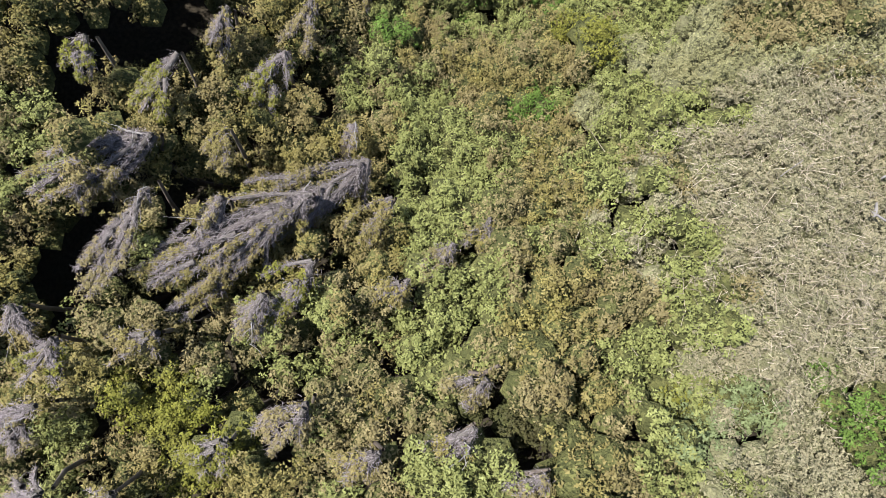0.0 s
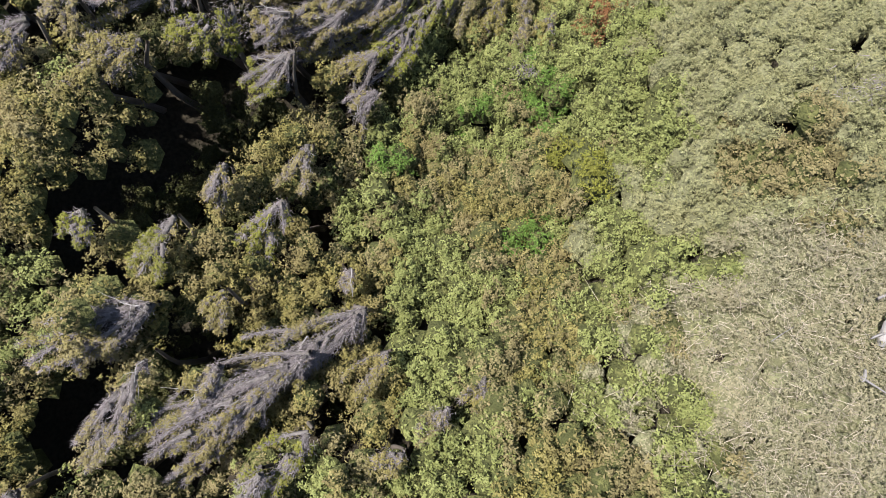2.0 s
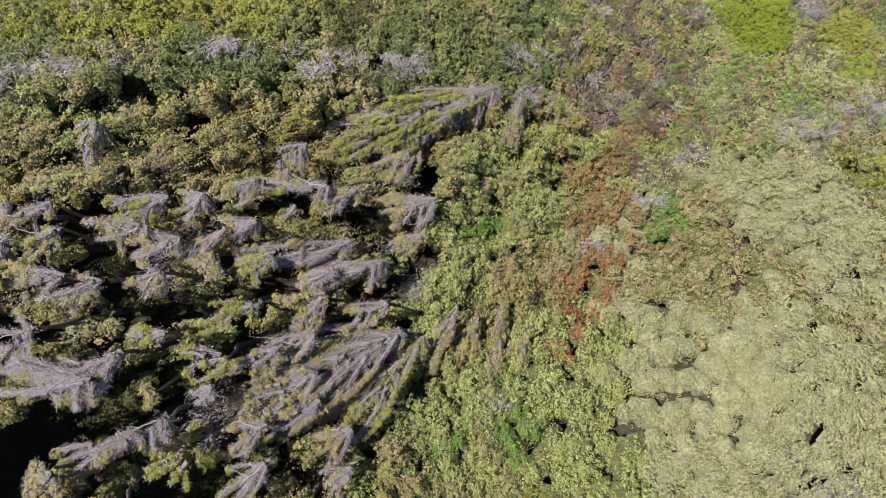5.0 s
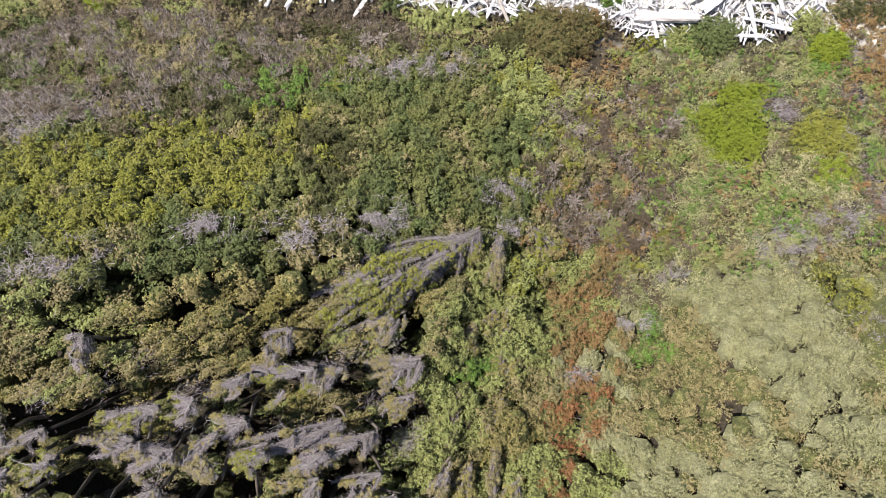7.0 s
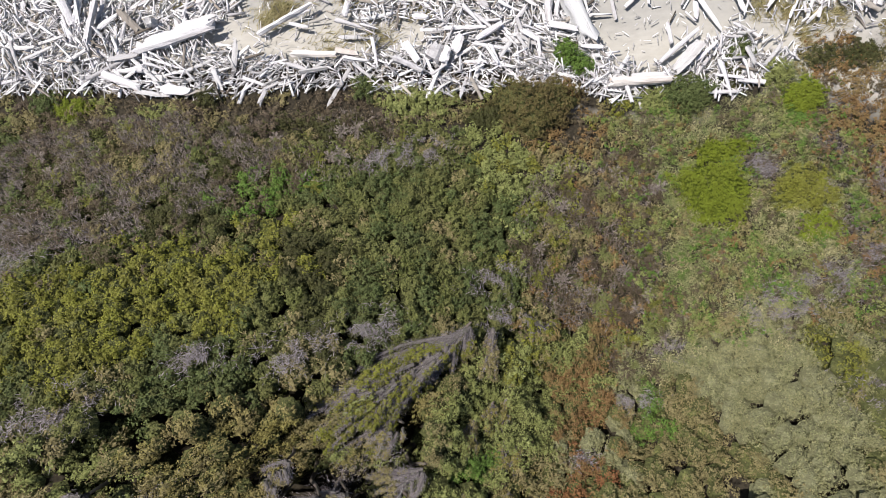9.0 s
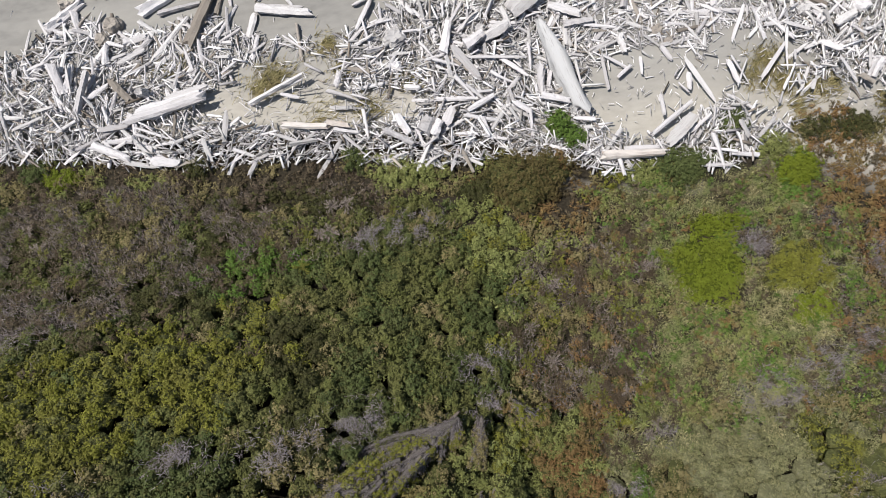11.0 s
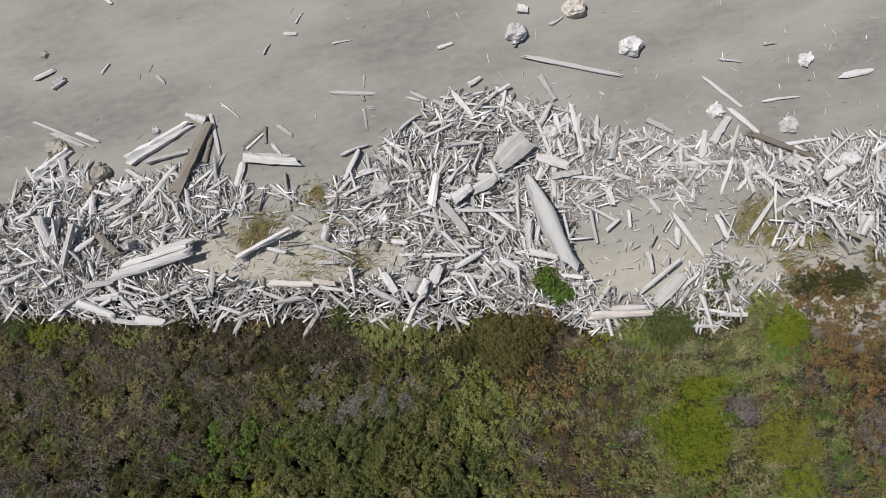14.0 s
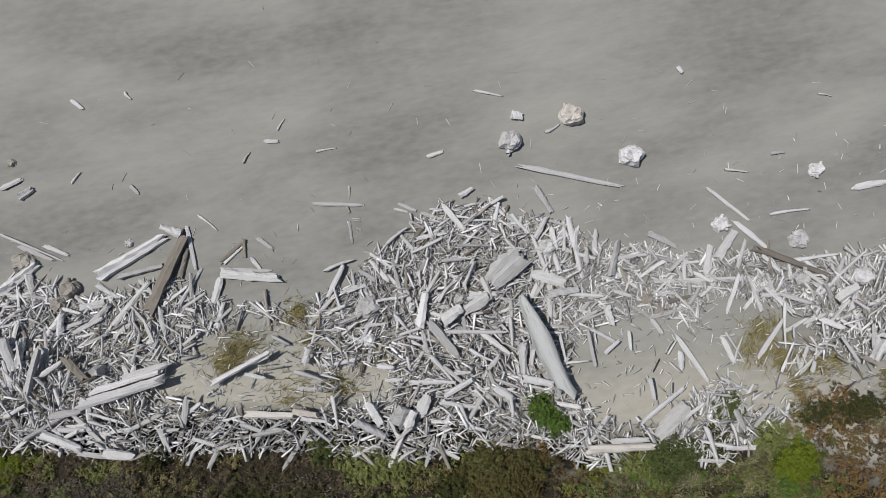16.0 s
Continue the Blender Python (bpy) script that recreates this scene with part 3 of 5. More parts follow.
def combed(v, centres, each, where):
    """Draws the leaves of the marked clumps out along the wind."""
    if not len(centres):
        return v
    t = v.reshape(-1, 3, 3)
    c = np.repeat(centres, each, 0)
    on = np.repeat(where, each)[:, None]
    off = t.mean(1) - c
    w, s = np.array([0.93, 0.36, 0.12]), np.array([-0.36, 0.93, 0])
    al, ac = (off @ w)[:, None], (off @ s)[:, None]
    move = np.where(on, w * al * 0.8 - s * ac * 0.3 + [0, 0, 0.2] * al, 0)
    return (t + move[:, None]).reshape(-1, 3)


def grow(kind, spots):
    rng = np.random.default_rng(len(kind) * 7 + len(spots))
    bush = None
    if " " in kind:
        kind = kind.split()[0]
        bush = new("bush")
        tagged(bush, BUSHES[kind], "bush", "bushes in the scrub")
    p, sink = np.array(spots)[:, :2], np.array(spots)[:, 2]
    low = np.clip(cover(p[:, 0], p[:, 1]), 0.15, 1.0)
    calm = np.where(p[:, 1] > 18.5, 0.42, 1.0 if kind in ("pale", "sage") else 1.4)
    lump = lumps(p[:, 0], p[:, 1]) * low * calm * (0.35 if kind in ("mat", "turf") else 0.5 if kind in ("pale", "sage") else 1.0)
    r = rng.uniform(0.2, 0.48, len(p)) * np.clip(0.6 + low * 0.5, 0, 1)
    r = np.where(p[:, 1] > 18.5, 0.24 + r * 0.25, r)
    z = canopy(p[:, 0], p[:, 1]) + lump - r * 0.7 - 0.05 - sink + rng.normal(size=len(p)) * (0.06 if kind in ("pale", "sage") else 0.13) * low * calm
    z = np.maximum(z, ground(p[:, 0], p[:, 1]))
    c = np.column_stack([p, z])
    if bush:
        foot = Vector((*p.mean(0), float(ground(*p.mean(0)))))
        bush.location = foot
        c = c - np.array(foot)
        stems = []
        for k in range(min(6, len(c))):
            end = c[k * len(c) // 6 if len(c) >= 6 else k]
            u = np.linspace(0, 1, 5)[:, None]
            stems.append(tube(end * [0.3, 0.3, 0] * (1 - u) + end * u + rng.normal(size=(5, 3)) * 0.03 - [0, 0, 0.1], np.linspace(0.03, 0.01, 5), 5))
        for sv, sf in stems:
            thing("stem", mesh_of("stem", sv, sf, True), WOOD["bark"], parent=bush)
    if kind == "hidden":
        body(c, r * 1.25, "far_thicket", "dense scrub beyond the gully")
        return
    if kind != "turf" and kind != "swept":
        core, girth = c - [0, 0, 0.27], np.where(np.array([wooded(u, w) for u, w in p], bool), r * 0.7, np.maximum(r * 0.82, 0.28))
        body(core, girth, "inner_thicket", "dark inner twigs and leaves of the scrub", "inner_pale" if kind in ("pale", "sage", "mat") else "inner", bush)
    if kind == "swept":
        n = len(p) * 150
        st = np.repeat(c, 150, 0) + rng.normal(size=(n, 3)) * [0.26, 0.2, 0.1]
        way = unit(rng.normal(size=(n, 3)) * 0.75 + [-0.8, -0.3, 0.1]) * rng.uniform(0.05, 0.17, n)[:, None]
        v = twig_verts(st, way, 0.0042)
        thing("swept_dead_brush", mesh_of("swept_dead_brush", v, threes(v)), LEAF["twig"], "lilac-grey dead twigs combed back by wind", "brush", kind="stuff")
        return
    if kind == "twig":
        n = len(p) * 140
        st = np.repeat(c, 140, 0) + rng.normal(size=(n, 3)) * [0.25, 0.25, 0.12]
        way = unit(rng.normal(size=(n, 3)) + [0, 0, 0.5]) * rng.uniform(0.1, 0.3, n)[:, None]
        v = twig_verts(st, way, 0.0048)
        thing("dead_brush", mesh_of("dead_brush", v, threes(v)), LEAF["twig"], "lilac-grey leafless dead brush among the scrub", "brush", kind="stuff")
        return
    if kind == "turf":
        n = len(p) * 360
        st = np.repeat(c, 360, 0) + rng.normal(size=(n, 3)) * [0.22, 0.22, 0.03]
        way = unit(rng.normal(size=(n, 3)) * [1, 1, 0.4] + [0, 0, 0.5])
        v = leaf_verts(st, unit(np.cross(way, rng.normal(size=(n, 3)))), 0.13, 0.02, rng, way).reshape(-1, 3)
        thing("turf", mesh_of("turf", v, threes(v)), LEAF["turf"], "thin dry yellowish turf between the shrubs", "grass", kind="stuff")
        return
    name, label = NAMES[kind]
    near = p[:, 1] < 17.5

    def split(c0, r0, many, shrink):
        """Each clump as several smaller heads."""
        k = len(c0) * many
        off = np.column_stack([rng.uniform(-0.22, 0.22, (k, 2)), rng.normal(size=k) * 0.045 + 0.06])
        return np.repeat(c0, many, 0) + off, np.repeat(r0, many) * shrink * rng.uniform(0.75, 1.25, k)

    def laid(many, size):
        """Single leaves laid over the inner domes, shade put into their lowered tone."""
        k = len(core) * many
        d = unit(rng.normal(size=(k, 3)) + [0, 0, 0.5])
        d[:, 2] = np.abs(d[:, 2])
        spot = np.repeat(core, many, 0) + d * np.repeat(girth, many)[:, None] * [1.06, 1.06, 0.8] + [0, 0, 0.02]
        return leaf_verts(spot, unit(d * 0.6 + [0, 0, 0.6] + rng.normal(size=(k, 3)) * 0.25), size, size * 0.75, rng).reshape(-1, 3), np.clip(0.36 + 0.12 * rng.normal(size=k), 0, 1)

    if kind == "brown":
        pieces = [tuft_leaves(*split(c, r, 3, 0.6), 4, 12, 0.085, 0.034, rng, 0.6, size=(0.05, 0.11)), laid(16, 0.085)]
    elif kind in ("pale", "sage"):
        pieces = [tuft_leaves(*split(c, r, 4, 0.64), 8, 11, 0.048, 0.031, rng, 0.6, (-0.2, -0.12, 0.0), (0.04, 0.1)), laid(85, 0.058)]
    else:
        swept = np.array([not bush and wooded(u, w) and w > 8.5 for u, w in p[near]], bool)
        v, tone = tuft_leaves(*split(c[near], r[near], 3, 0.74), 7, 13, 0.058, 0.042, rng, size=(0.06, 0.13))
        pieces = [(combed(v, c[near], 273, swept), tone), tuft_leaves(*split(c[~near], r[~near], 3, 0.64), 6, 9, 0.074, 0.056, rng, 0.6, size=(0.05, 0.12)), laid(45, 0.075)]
    if bush:
        leafy("crown", pieces, LEAF[kind], parent=bush)
    else:
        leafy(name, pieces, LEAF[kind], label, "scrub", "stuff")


def far_cover():
    """The same scrub, coarser, over the slopes that lie beyond the camera's sight."""
    rng = np.random.default_rng(91)
    pts = []
    for y in np.arange(-15, 33, 0.85):
        for x in np.arange(-26, 33, 0.85):
            px, py = x + rng.uniform(-0.3, 0.3), y + rng.uniform(-0.3, 0.3)
            inside = -16.8 < px < 24.8 and py > 15.5 or py > -6.4 and px < 0 and px > -15.8 or py > -6.4 and abs(px - 0.4) < 0.8 * (24.7 - float(canopy(px, py))) + 0.4
            if not inside and py < float(shore(px)) - 0.4:
                pts.append((px, py))
    p = np.array(pts)
    c = np.column_stack([p, canopy(p[:, 0], p[:, 1]) - 0.5])
    r = rng.uniform(0.6, 0.85, len(p))
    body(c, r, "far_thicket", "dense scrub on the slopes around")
    leafy("far_thicket", [tuft_leaves(c + [0, 0, 0.12], r, 3, 3, 0.36, 0.27, rng, size=(0.1, 0.3))], LEAF["olive"], "olive coastal scrub on the slopes around", "scrub", "stuff")


far_cover()
for kind_name, where in SPOTS.items():
    grow(kind_name, where)

# ---- driftwood ----
def pile(x, y):
    """How high the driftwood lies heaped over the sand."""
    x, y = np.asarray(x, float), np.asarray(y, float)
    v = y - shore(x)
    return 0.45 * np.exp(-((v - 2.0) / 2.6) ** 2) + 0.3 * np.exp(-((x - 6) / 4) ** 2 - ((y - 33) / 3) ** 2)


def log_mesh(seed, style):
    """One metre of wood along x, 1 thick: round log, tapered log, split plank, slab, bent branch."""
    rng = np.random.default_rng(seed)
    rings, sides = (9, 8) if style in "lt" else (11, 12) if style in "Ts" else (7, 7) if style == "p" else (10, 6)
    s = np.linspace(0, 1, rings)
    ang = np.linspace(0, 2 * math.pi, sides, endpoint=False) + rng.uniform(0, 6)
    taper = {"l": 1 - 0.25 * s, "t": 0.45 + 0.6 * np.sin(np.clip(s * 1.25 + 0.15, 0, 1.57)) ** 1.5, "p": 1 - 0.15 * s, "T": 0.25 + 0.78 * np.clip(s * 2.2, 0, 1) ** 0.8 - 0.12 * s ** 4, "s": 0.75 + 0.3 * np.sin(s * 2.6), "b": 1 - 0.55 * s}[style]
    flat = {"l": 0.92, "t": 0.9, "p": rng.uniform(0.3, 0.65), "T": 0.6, "s": 0.35, "b": 1.0}[style]
    bend = {"l": 0.02, "t": 0.03, "p": 0.008, "T": 0.03, "s": 0.02, "b": 0.13}[style] * rng.normal()
    lob = 1 + 0.16 * np.sin(2 * ang + rng.uniform(0, 6)) + 0.1 * np.sin(3 * ang + rng.uniform(0, 6)) + 0.12 * rng.normal(size=sides)
    v = []
    for k in range(rings):
        rad = 0.5 * taper[k] * lob * (1 + 0.09 * rng.normal(size=sides)) * ((0.55 + 0.25 * rng.random()) if k in (0, rings - 1) and style in 'pb' else 1)
        ragged = (rng.normal(size=sides) * 0.045) if k in (0, rings - 1) else 0
        y = np.cos(ang) * rad + bend * 8 * (s[k] * (1 - s[k])) * 4 * 0.3
        z = np.sin(ang) * rad * flat
        if style == "p":
            z = np.clip(z * 1.4, -flat * 0.42, flat * 0.42)
        v.append(np.column_stack([np.full(sides, s[k] - 0.5) + ragged, y, z]))
    v = np.concatenate(v)
    i = np.arange(rings - 1)[:, None] * sides
    j = np.arange(sides)[None]
    f = [tuple(q) for q in np.stack([i + j, i + (j + 1) % sides, i + sides + (j + 1) % sides, i + sides + j], -1).reshape(-1, 4)]
    n = len(v)
    v = np.concatenate([v, [[-0.5 + 0.01, 0, 0], [0.5 - 0.012, 0, 0]]])
    f += [(n, (q + 1) % sides, q) for q in range(sides)] + [(n + 1, n - sides + q, n - sides + (q + 1) % sides) for q in range(sides)]
    return v, f


def log_data(seed, style, wood):
    v, f = log_mesh(seed, style)
    me = bpy.data.meshes.new("driftwood")
    me.from_pydata(v.tolist(), [], [tuple(int(q) for q in c) for c in f])
    if style in "Tb":
        me.polygons.foreach_set("use_smooth", np.ones(len(me.polygons), bool))
    me.materials.append(WOOD[wood])
    return me


STYLES = {
    "l": ("driftwood_log", "weathered grey driftwood log in the beach pile", "white"),
    "t": ("driftwood_log", "thick bleached tapering log lying on the sand", "white"),
    "d": ("driftwood_log", "dark brown weathered log half sunk in sand", "brown"),
    "r": ("driftwood_log", "reddish-brown sawn log at the scrub's edge", "red"),
    "p": ("driftwood_plank", "bleached split plank of driftwood", "white"),
    "s": ("driftwood_slab", "broad splintered grey slab of driftwood", "grey"),
    "T": ("driftwood_slab", "huge pale grey slab log, pointed at one end", "slab"),
    "b": ("driftwood_branch", "thin crooked bleached driftwood branch", "white"),
}
SHARED = {}


def wood_of(style, seed, wood=None):
    shape = {"d": "l", "r": "l"}.get(style, style)
    key = (shape, seed % 8, wood or STYLES[style][2])
    if key not in SHARED:
        SHARED[key] = log_data(hash_of(key), shape, key[2])
    return SHARED[key]


def hash_of(key):
    return ord(key[0]) * 31 + key[1] * 101 + len(key[2])


COUNT = {}


def lay(name, me, label, x, y, z, length, width, thick, turn, tip=0.0):
    ob = thing(name, me, None, label, "driftwood", "driftwood on the beach")
    ob.matrix_world = pose(x, y, z, random.uniform(-25, 25), tip, turn) @ Matrix.Diagonal((length, width, thick, 1))
    COUNT[name] = COUNT.get(name, 0) + 1
    return ob


def drift(x0, y0, x1, y1, width, style):
    """A piece of driftwood from end to end."""
    name, label, _ = STYLES[style]
    x, y, ln = (x0 + x1) / 2, (y0 + y1) / 2, math.hypot(x1 - x0, y1 - y0)
    heap = float(pile(x, y))
    z = float(ground(x, y)) + width * (0.3 if heap < 0.06 else 0.42) + (heap * 1.05 if heap > 0.06 else 0)
    seed = random.randrange(8)
    wood = STYLES[style][2]
    if style in "lp" and random.random() < 0.18:
        wood = "grey"
    lay(name, wood_of(style, seed, wood), label, x, y, z, ln, width, width * (1 if style not in "Ts" else 0.9), math.degrees(math.atan2(y1 - y0, x1 - x0)))


drift(-7.46, 36.22, -4.76, 37.27, 0.42, 'l')
drift(-6.77, 36.04, -4.99, 36.17, 0.27, 'l')
drift(-5.76, 34.43, -3.90, 37.12, 0.50, 'd')
drift(-4.36, 35.62, -3.89, 36.67, 0.22, 'd')
drift(-3.77, 37.54, -3.70, 35.85, 0.22, 'p')
drift(-4.79, 37.74, -4.00, 37.32, 0.37, 't')
drift(-11.12, 38.50, -8.82, 37.03, 0.12, 'b')
drift(-10.51, 37.95, -9.30, 37.17, 0.17, 'p')
drift(-9.47, 37.77, -8.60, 37.24, 0.17, 'p')
drift(-11.40, 36.22, -9.88, 37.08, 0.37, 'l')
drift(-10.23, 36.77, -10.15, 35.69, 0.27, 'l')
drift(-2.70, 35.52, -0.47, 34.91, 0.47, 'l')
drift(-2.79, 35.34, -3.23, 34.36, 0.30, 'p')
drift(-2.64, 35.95, -1.59, 36.59, 0.17, 'd')
drift(-2.53, 35.86, -1.75, 36.36, 0.12, 'l')
drift(-8.39, 31.48, -5.15, 31.86, 0.4, 'l')
drift(-7.9, 31.85, -5.3, 32.15, 0.26, 'l')
drift(-6.74, 32.13, -4.98, 32.39, 0.30, 'p')
drift(-7.61, 33.84, -5.57, 35.64, 0.27, 'l')
drift(-8.20, 34.31, -7.20, 34.99, 0.22, 'l')
drift(-11.18, 34.47, -10.89, 33.14, 0.35, 'l')
drift(-10.36, 32.15, -9.67, 33.79, 0.37, 'l')
drift(-10.78, 33.24, -10.40, 34.27, 0.25, 'l')
drift(-9.44, 31.26, -8.28, 31.21, 0.22, 'p')
drift(-9.32, 30.75, -8.14, 30.55, 0.20, 'p')
drift(-9.66, 30.67, -8.33, 29.88, 0.30, 'l')
drift(-7.48, 29.62, -6.40, 29.32, 0.42, 'p')
drift(-2.11, 30.10, -0.41, 29.75, 0.32, 'r')
drift(-3.45, 31.33, -1.16, 32.13, 0.27, 'l')
drift(-3.09, 31.55, -1.23, 31.96, 0.17, 'p')
drift(-2.09, 31.49, -1.39, 31.20, 0.17, 'p')
drift(-4.57, 30.02, -4.28, 31.08, 0.20, 'p')
drift(-3.27, 37.91, -2.63, 37.21, 0.12, 'b')
drift(-1.08, 36.62, -0.54, 36.09, 0.17, 'p')
drift(-1.45, 35.87, -1.14, 35.33, 0.17, 'p')
drift(-10.04, 32.66, -8.99, 33.15, 0.17, 'p')
drift(-2.38, 35.59, -0.80, 35.25, 0.17, 'p')
drift(-7.66, 35.88, -6.81, 35.17, 0.20, 'l')
drift(-8.68, 34.15, -7.47, 34.54, 0.22, 'p')
drift(-8.83, 33.35, -8.19, 32.33, 0.32, 'd')
drift(-8.35, 35.07, -7.43, 35.15, 0.30, 'l')
drift(-9.16, 34.17, -9.03, 34.82, 0.27, 'l')
drift(-9.75, 34.22, -8.97, 34.99, 0.20, 'l')
drift(-1.64, 36.66, -1.69, 35.97, 0.15, 'd')
drift(1.34, 37.60, 3.27, 37.20, 0.15, 'p')
drift(2.87, 38.03, 2.79, 37.54, 0.07, 'b')
drift(2.66, 37.33, 2.70, 36.99, 0.12, 'd')
drift(2.64, 36.67, 2.62, 35.79, 0.12, 'p')
drift(4.50, 36.85, 5.03, 36.61, 0.12, 'p')
drift(4.72, 37.01, 5.35, 36.60, 0.15, 'p')
drift(5.09, 36.56, 5.07, 36.12, 0.10, 'b')
drift(3.96, 35.49, 4.93, 36.02, 0.15, 'b')
drift(8.79, 32.64, 9.81, 28.68, 0.97, 'T')
drift(7.80, 33.25, 9.09, 34.09, 0.82, 's')
drift(6.55, 32.39, 7.56, 32.80, 0.55, 's')
drift(5.69, 31.72, 8.03, 31.30, 0.15, 'p')
drift(3.82, 32.71, 4.39, 31.65, 0.17, 'b')
drift(5.11, 32.25, 6.00, 30.72, 0.30, 'p')
drift(5.16, 33.28, 5.86, 34.09, 0.17, 'p')
drift(6.43, 36.64, 7.11, 35.51, 0.25, 'p')
drift(7.17, 36.90, 7.72, 37.12, 0.25, 'l')
drift(10.19, 36.75, 10.65, 35.66, 0.27, 'l')
drift(9.82, 34.72, 10.40, 35.45, 0.25, 'l')
drift(10.51, 35.04, 10.60, 34.14, 0.20, 'p')
drift(11.27, 35.36, 11.38, 32.87, 0.22, 'p')
drift(4.95, 35.00, 6.20, 35.35, 0.15, 'p')
drift(5.64, 32.16, 6.46, 32.56, 0.52, 'l')
drift(4.71, 32.08, 5.17, 33.34, 0.37, 'l')
drift(7.45, 33.56, 7.67, 32.72, 0.31, 'p')
drift(8.32, 35.55, 8.66, 36.38, 0.17, 'p')
drift(4.25, 28.96, 4.66, 29.59, 0.37, 'p')
drift(3.29, 28.83, 3.69, 29.37, 0.50, 'l')
drift(3.72, 28.59, 4.05, 29.14, 0.37, 'l')
drift(2.41, 29.70, 2.77, 28.87, 0.37, 'p')
drift(5.29, 29.42, 6.39, 29.84, 0.27, 'p')
drift(-0.27, 31.29, 0.75, 30.77, 0.22, 'b')
drift(8.34, 29.52, 9.42, 29.11, 0.27, 'l')
drift(8.53, 30.79, 8.34, 29.54, 0.27, 'l')
drift(2.87, 30.91, 3.51, 30.74, 0.20, 'p')
drift(0.10, 31.45, 0.39, 32.04, 0.25, 'l')
drift(-0.39, 29.88, 0.46, 29.60, 0.30, 'r')
drift(1.81, 29.15, 2.82, 28.42, 0.30, 'l')
drift(1.39, 34.87, 2.57, 35.10, 0.17, 'b')
drift(1.37, 33.87, 2.17, 34.98, 0.25, 'p')
drift(2.75, 34.63, 3.30, 34.16, 0.22, 'p')
drift(5.00, 30.90, 5.75, 29.67, 0.17, 'b')
drift(6.47, 30.93, 7.33, 30.30, 0.15, 'b')
drift(7.15, 29.42, 7.77, 28.85, 0.27, 'p')
drift(9.43, 33.34, 10.60, 32.76, 0.37, 's')
drift(9.90, 32.44, 11.11, 32.42, 0.30, 'l')
drift(8.26, 31.81, 8.14, 30.63, 0.17, 'b')
drift(14.43, 32.17, 18.61, 31.59, 0.20, 'p')
drift(15.38, 31.83, 17.63, 31.19, 0.15, 'b')
drift(17.79, 34.03, 18.92, 32.68, 0.18, 'p')
drift(18.50, 32.75, 20.94, 31.31, 0.25, 'd')
drift(16.82, 32.66, 17.71, 33.60, 0.33, 'l')
drift(17.55, 31.90, 16.78, 30.53, 0.18, 'p')
drift(16.33, 32.11, 16.67, 33.20, 0.30, 'l')
drift(19.61, 32.05, 21.64, 32.01, 0.18, 'b')
drift(20.45, 30.52, 22.73, 32.02, 0.18, 'b')
drift(18.63, 32.48, 19.15, 31.75, 0.18, 'p')
drift(14.50, 29.99, 15.37, 28.13, 0.23, 'p')
drift(16.25, 29.66, 16.51, 28.64, 0.23, 'p')
drift(16.45, 29.78, 16.96, 28.51, 0.10, 'b')
drift(17.49, 28.66, 18.69, 29.90, 0.20, 'p')
drift(18.96, 30.59, 18.66, 28.82, 0.13, 'b')
drift(12.13, 31.59, 12.21, 30.82, 0.30, 'l')
drift(11.27, 30.86, 12.18, 30.16, 0.18, 'p')
drift(14.53, 29.44, 14.44, 28.75, 0.20, 'p')
drift(12.48, 27.16, 14.24, 28.16, 0.23, 'p')
drift(12.90, 26.62, 14.11, 27.56, 0.45, 's')
drift(14.65, 26.68, 14.84, 25.27, 0.20, 'b')
drift(15.92, 27.02, 16.14, 26.30, 0.28, 'p')
drift(15.67, 26.61, 15.73, 25.69, 0.15, 'b')
drift(10.16, 26.61, 12.53, 26.30, 0.38, 'r')
drift(11.15, 26.71, 12.46, 26.55, 0.25, 'p')
drift(21.01, 30.30, 21.88, 30.65, 0.38, 's')
drift(12.56, 32.77, 13.05, 34.02, 0.35, 'l')
drift(14.41, 34.11, 15.37, 33.43, 0.23, 'l')
drift(20.13, 29.71, 20.92, 29.21, 0.25, 'p')
drift(21.42, 28.03, 21.91, 27.63, 0.20, 'd')
drift(22.36, 28.47, 21.82, 27.83, 0.38, 'l')
drift(11.23, 29.43, 11.18, 30.76, 0.18, 'p')
drift(16.47, 28.53, 17.05, 29.56, 0.10, 'b')
drift(18.16, 28.01, 18.44, 28.44, 0.15, 'p')
drift(18.89, 28.12, 18.89, 28.54, 0.13, 'p')
drift(19.32, 27.80, 19.51, 28.19, 0.18, 'p')
drift(14.01, 29.42, 14.39, 29.83, 0.10, 'b')
drift(19.02, 29.18, 19.08, 29.59, 0.10, 'p')
drift(13.07, 28.65, 13.09, 27.85, 0.20, 'p')
drift(11.71, 29.82, 12.31, 30.20, 0.18, 'p')
drift(12.76, 30.48, 12.70, 29.77, 0.18, 'p')
drift(13.74, 30.80, 14.08, 30.13, 0.18, 'p')
drift(9.86, 37.63, 13.62, 36.17, 0.23, 'p')
drift(22.76, 34.53, 24.10, 34.52, 0.23, 'p')
drift(19.33, 34.04, 20.93, 33.97, 0.14, 'b')
drift(17.05, 35.45, 18.39, 33.95, 0.18, 'p')
drift(-7.53, 43.38, -7.14, 42.94, 0.18, 'p')
drift(6.14, 38.69, 6.84, 38.78, 0.16, 'p')
drift(-0.16, 40.41, 0.38, 40.32, 0.16, 'p')
drift(-5.36, 43.32, -5.14, 42.99, 0.14, 'b')
drift(9.78, 39.77, 10.21, 39.62, 0.32, 'l')
drift(10.99, 38.82, 11.61, 39.05, 0.14, 'b')
drift(-5.74, 39.58, -5.46, 39.17, 0.14, 'p')
drift(-8.06, 40.06, -7.65, 40.45, 0.11, 'b')
drift(8.49, 40.99, 9.57, 40.57, 0.11, 'b')
